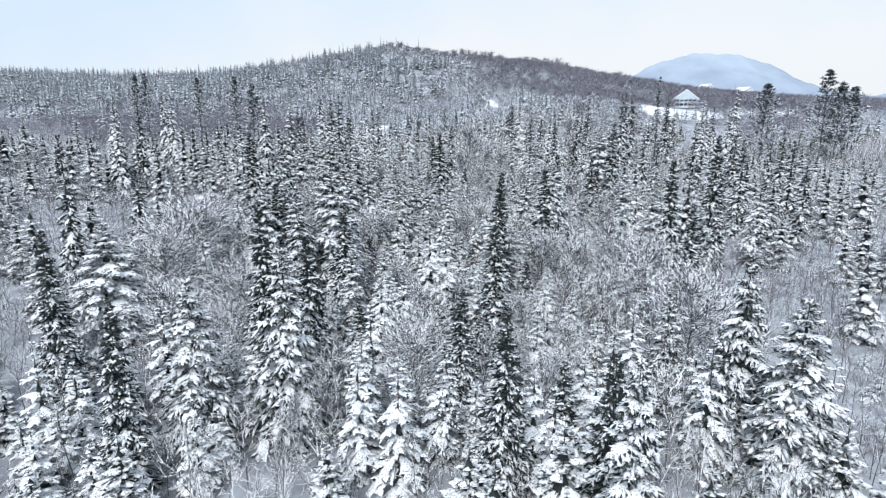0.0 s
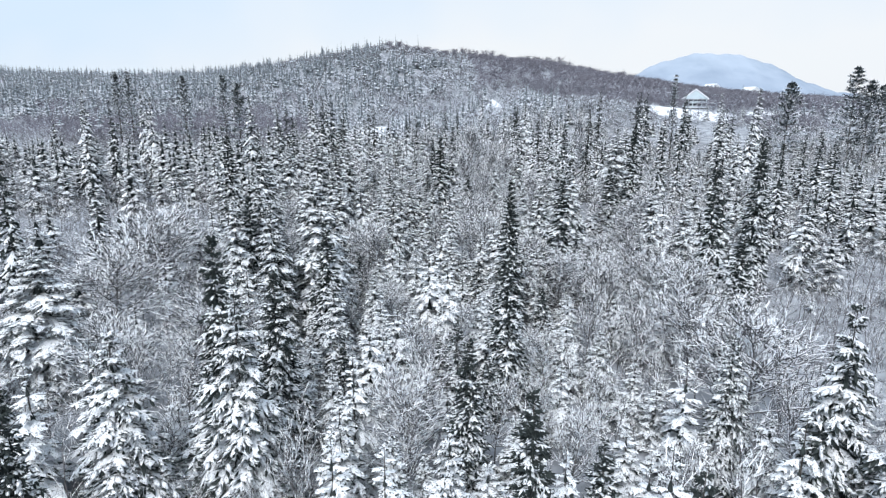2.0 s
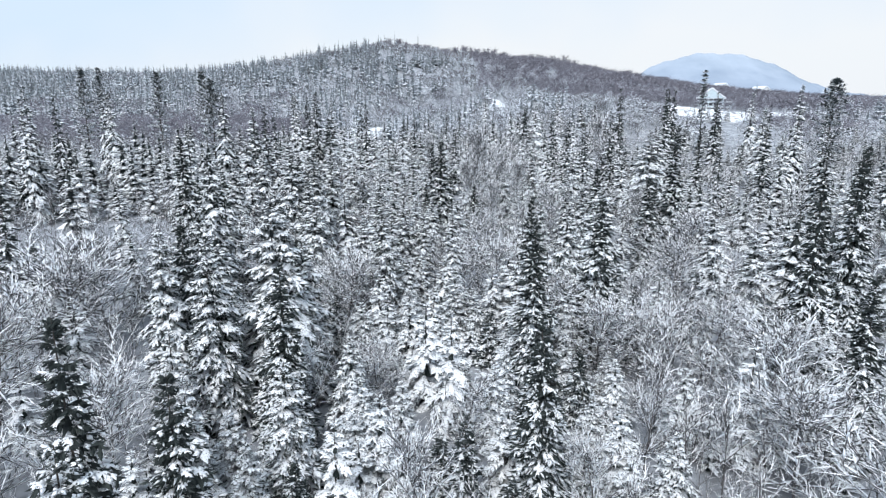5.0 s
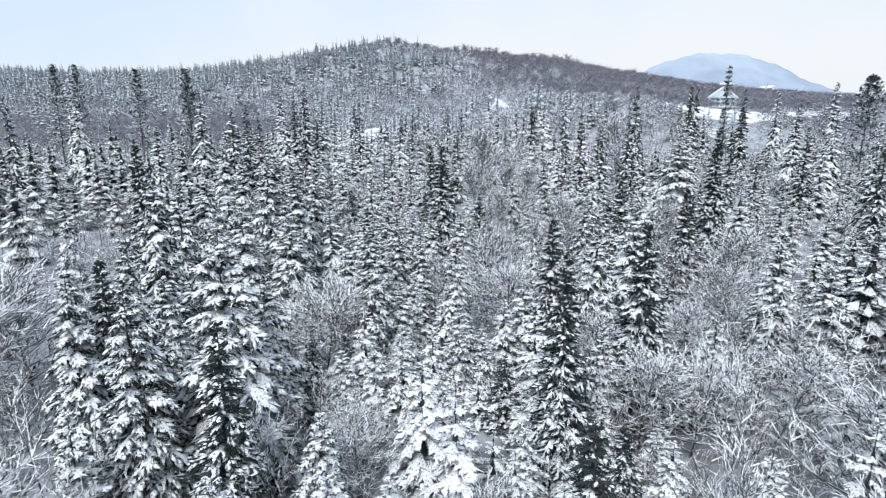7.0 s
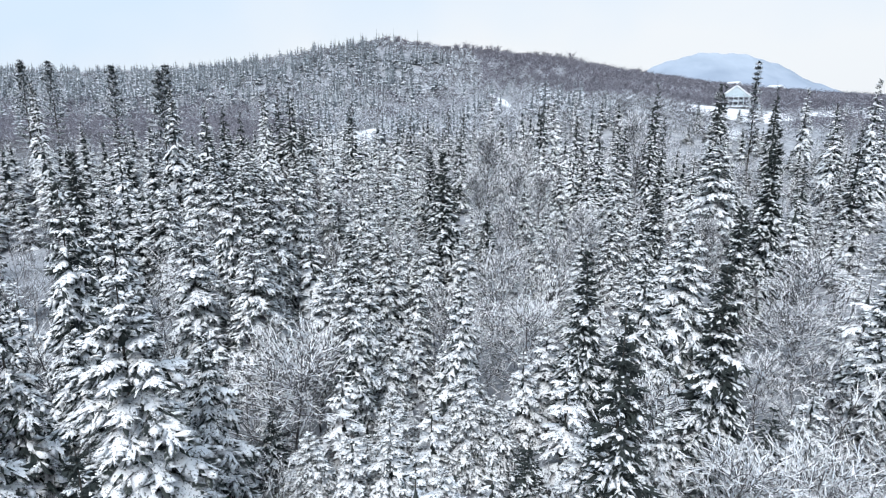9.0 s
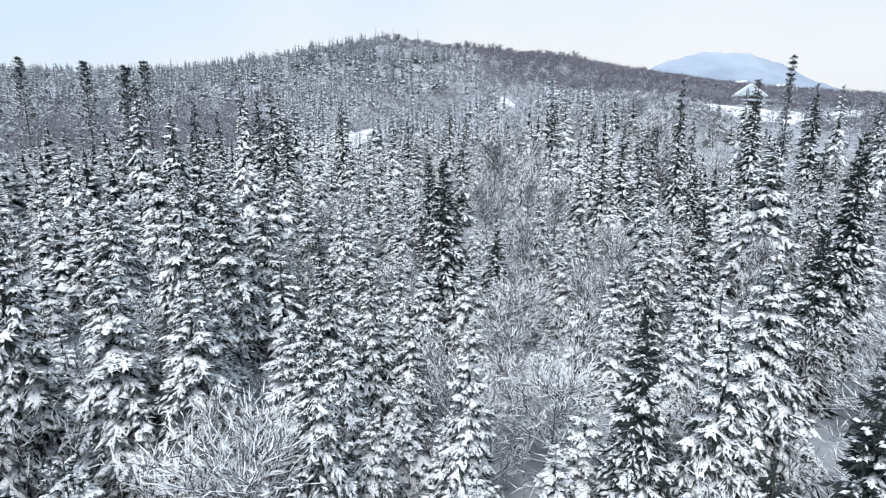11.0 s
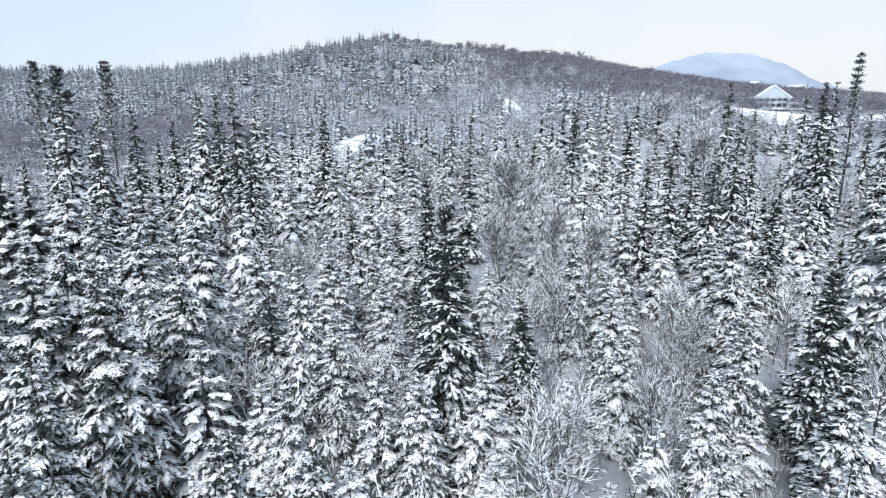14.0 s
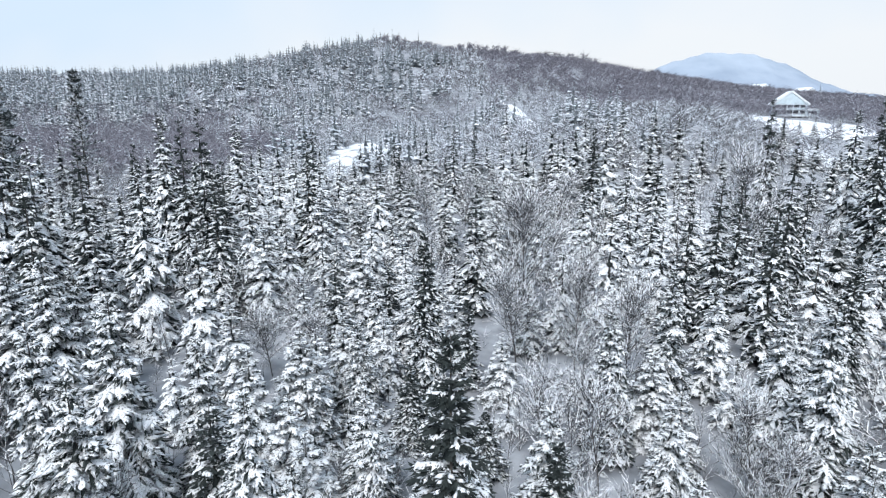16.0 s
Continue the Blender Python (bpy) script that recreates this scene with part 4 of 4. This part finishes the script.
def pine(x, y, top, seed, spread=1.0):
    """A tall white pine: bare lower stem and a ragged, flat-layered crown."""
    rnd = np.random.RandomState(seed)
    z = float(ground(x, y))
    h = top - z
    root = tagged(new("pine_tree"), "tall ragged white pine rising above the other trees", "pine tree", "tall pines")
    root.matrix_basis = pose(x, y, z - 0.2, 0, 0, seed * 40)
    whorls = np.linspace(0.26, 0.992, 19) + rnd.normal(0, 0.010, 19) * np.linspace(1, 0.2, 19)
    u = np.repeat(whorls, 4) + rnd.normal(0, 0.006, 76)
    n = len(u)
    a = np.tile(np.arange(4) * 1.57, 19) + np.repeat(rnd.uniform(0, 6.28, 19), 4) + rnd.normal(0, 0.3, n)
    ln = (0.30 + 3.3 * np.clip((1.0 - u) / 0.50, 0, 1) ** 0.75) * rnd.uniform(0.45, 1.15, n) * spread
    o = np.stack([np.cos(a), np.sin(a), 0.10 + 0.45 * u], 1)
    p = np.stack([0 * u, 0 * u, u * h * 0.99], 1)
    q = p + o * ln[:, None]
    stem = joined([trunk_of(h, 0.24, rnd, 5, 6), tubes(p, q, 0.06, 0.015, 3)])
    tufts, caps = [], []
    for s in (0.35, 0.52, 0.68, 0.82, 0.93, 1.0):
        c = p + (q - p) * s + rnd.normal(0, 0.16, (n, 3)) * np.array([1, 1, 0.4])
        for _ in range(9):
            d = unit(rnd.normal(0, 1, (n, 3)) * np.array([1, 1, 0.22]) + o * 0.7 + np.array([0, 0, 0.18]))
            tufts.append(kites(c, c + d * rnd.uniform(0.55, 1.1, n)[:, None] * (0.45 + 0.55 * spread), np.full(n, 0.06 + 0.08 * spread), 0.5))
        k = rnd.uniform(0, 1, n) < 0.6
        caps.append(pads((c + np.array([0, 0, 0.07]))[k], o[k], np.full(k.sum(), 0.36), np.full(k.sum(), 0.22), np.full(k.sum(), 0.09), rnd, 5))
    for name, (v, f), mat in (("trunk", stem, BARK), ("crown", joined(tufts), PINE), ("snow_cover", joined(caps), SNOW)):
        ob = new(name, mesh_of(name, v, f, [mat]))
        ob.parent = root
        if name != "trunk":
            tagged(ob, kind="stuff")


for k, (x, y, top) in enumerate([(118, 185, 42.8), (99, 184, 38.5), (122, 184, 39.0), (67.0, 187, 41.0), (-87, 214, 42.3), (-54, 170, 37.6), (130, 190, 38.0), (-105, 206, 42.5), (-77, 223, 43.0), (-113, 229, 44.5)]):
    pine(x, y, top, k + 1, 0.42 if x == 67.0 else 1.25 if x > 0 else 0.9)

# mountain colour carries the haze: pale blue instead of its own tone
HAZE, hn, hl, hb = material("haze_tinted_snowy_mountain", 1.0)
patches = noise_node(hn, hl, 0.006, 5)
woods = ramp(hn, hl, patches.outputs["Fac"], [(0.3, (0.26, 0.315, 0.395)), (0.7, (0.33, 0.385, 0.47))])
place = hn.new("ShaderNodeNewGeometry")
split = hn.new("ShaderNodeSeparateXYZ")
hl.new(place.outputs["Position"], split.inputs[0])
# fades paler with height, a cloud veil put into the colour
veil_height = hn.new("ShaderNodeMath")
veil_height.operation = "MULTIPLY_ADD"
hl.new(patches.outputs["Fac"], veil_height.inputs[0])
veil_height.inputs[1].default_value = 160.0
hl.new(split.outputs["Z"], veil_height.inputs[2])
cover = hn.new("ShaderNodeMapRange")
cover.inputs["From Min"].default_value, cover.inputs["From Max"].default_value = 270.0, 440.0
hl.new(veil_height.outputs[0], cover.inputs["Value"])
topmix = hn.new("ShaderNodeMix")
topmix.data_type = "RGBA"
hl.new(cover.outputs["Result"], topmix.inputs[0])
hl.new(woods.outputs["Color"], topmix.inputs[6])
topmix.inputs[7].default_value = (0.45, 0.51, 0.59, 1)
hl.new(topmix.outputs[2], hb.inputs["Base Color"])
mx = np.linspace(-3200, 5200, 420)
prof = 345 * np.exp(-(np.abs(mx - 1320) / np.where(mx < 1320, 680, 710)) ** 1.7) + 170 * np.exp(-((mx - 2480) / 280) ** 2)
prof = prof + 7 * np.sin(mx * 0.013) + 4 * np.sin(mx * 0.031 + 1) + 2.5 * np.sin(mx * 0.083) - 20
rows_v = [np.stack([mx, 3000 + 0 * mx - d, np.where(prof * f > -40, prof * f, -40)], 1) for d, f in ((-500, 0.2), (-160, 0.85), (0, 1.0), (160, 0.72), (420, 0.25), (700, -0.5))]
mv = np.concatenate(rows_v)
mi = (np.arange(5)[:, None] * 420 + np.arange(419)[None]).ravel()
mf = np.concatenate([np.stack([mi, mi + 420, mi + 421], 1), np.stack([mi, mi + 421, mi + 1], 1)])
tagged(new("backdrop", mesh_of("backdrop", mv, mf, [HAZE], smooth=True)), "snowy mountain far behind the ridge, blue haze and cloud veil painted in", "mountain", kind="structure")
far_house(325, 640, float(ground(330, 640)) + 9, 7)
far_house(284, 640, float(ground(284, 640)) + 8, 5)
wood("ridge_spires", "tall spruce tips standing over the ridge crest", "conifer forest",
     conifer_shapes(331, 3, levels=9, per=4, twigs=0, load=0.35, radius=1.5, fine=0.4), [BARK, HAZED_NEEDLES, SNOW],
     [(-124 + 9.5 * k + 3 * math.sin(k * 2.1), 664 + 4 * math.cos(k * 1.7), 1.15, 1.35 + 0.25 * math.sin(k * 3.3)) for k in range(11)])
crest = []
for k in range(70):
    x = -60 + 4.1 * k + 2.5 * math.sin(k * 2.7)
    y = max(range(560, 735, 5), key=lambda q: (float(ground(x, q)) - EYE) / (q - 60))
    tall = 1.08 + 0.40 * math.sin(k * 0.55) * math.sin(k * 0.23 + 1.0) + 0.15 * math.sin(k * 3.1)
    crest.append((x, y - 4 + 5 * math.cos(k * 1.9), 1.6, tall))
wood("crest_hardwoods", "rounded leafless crowns along the crest of the ridge", "hardwood forest", brush_shapes(341, 5, count=150, width=0.12), [HAZED_TWIG], crest)
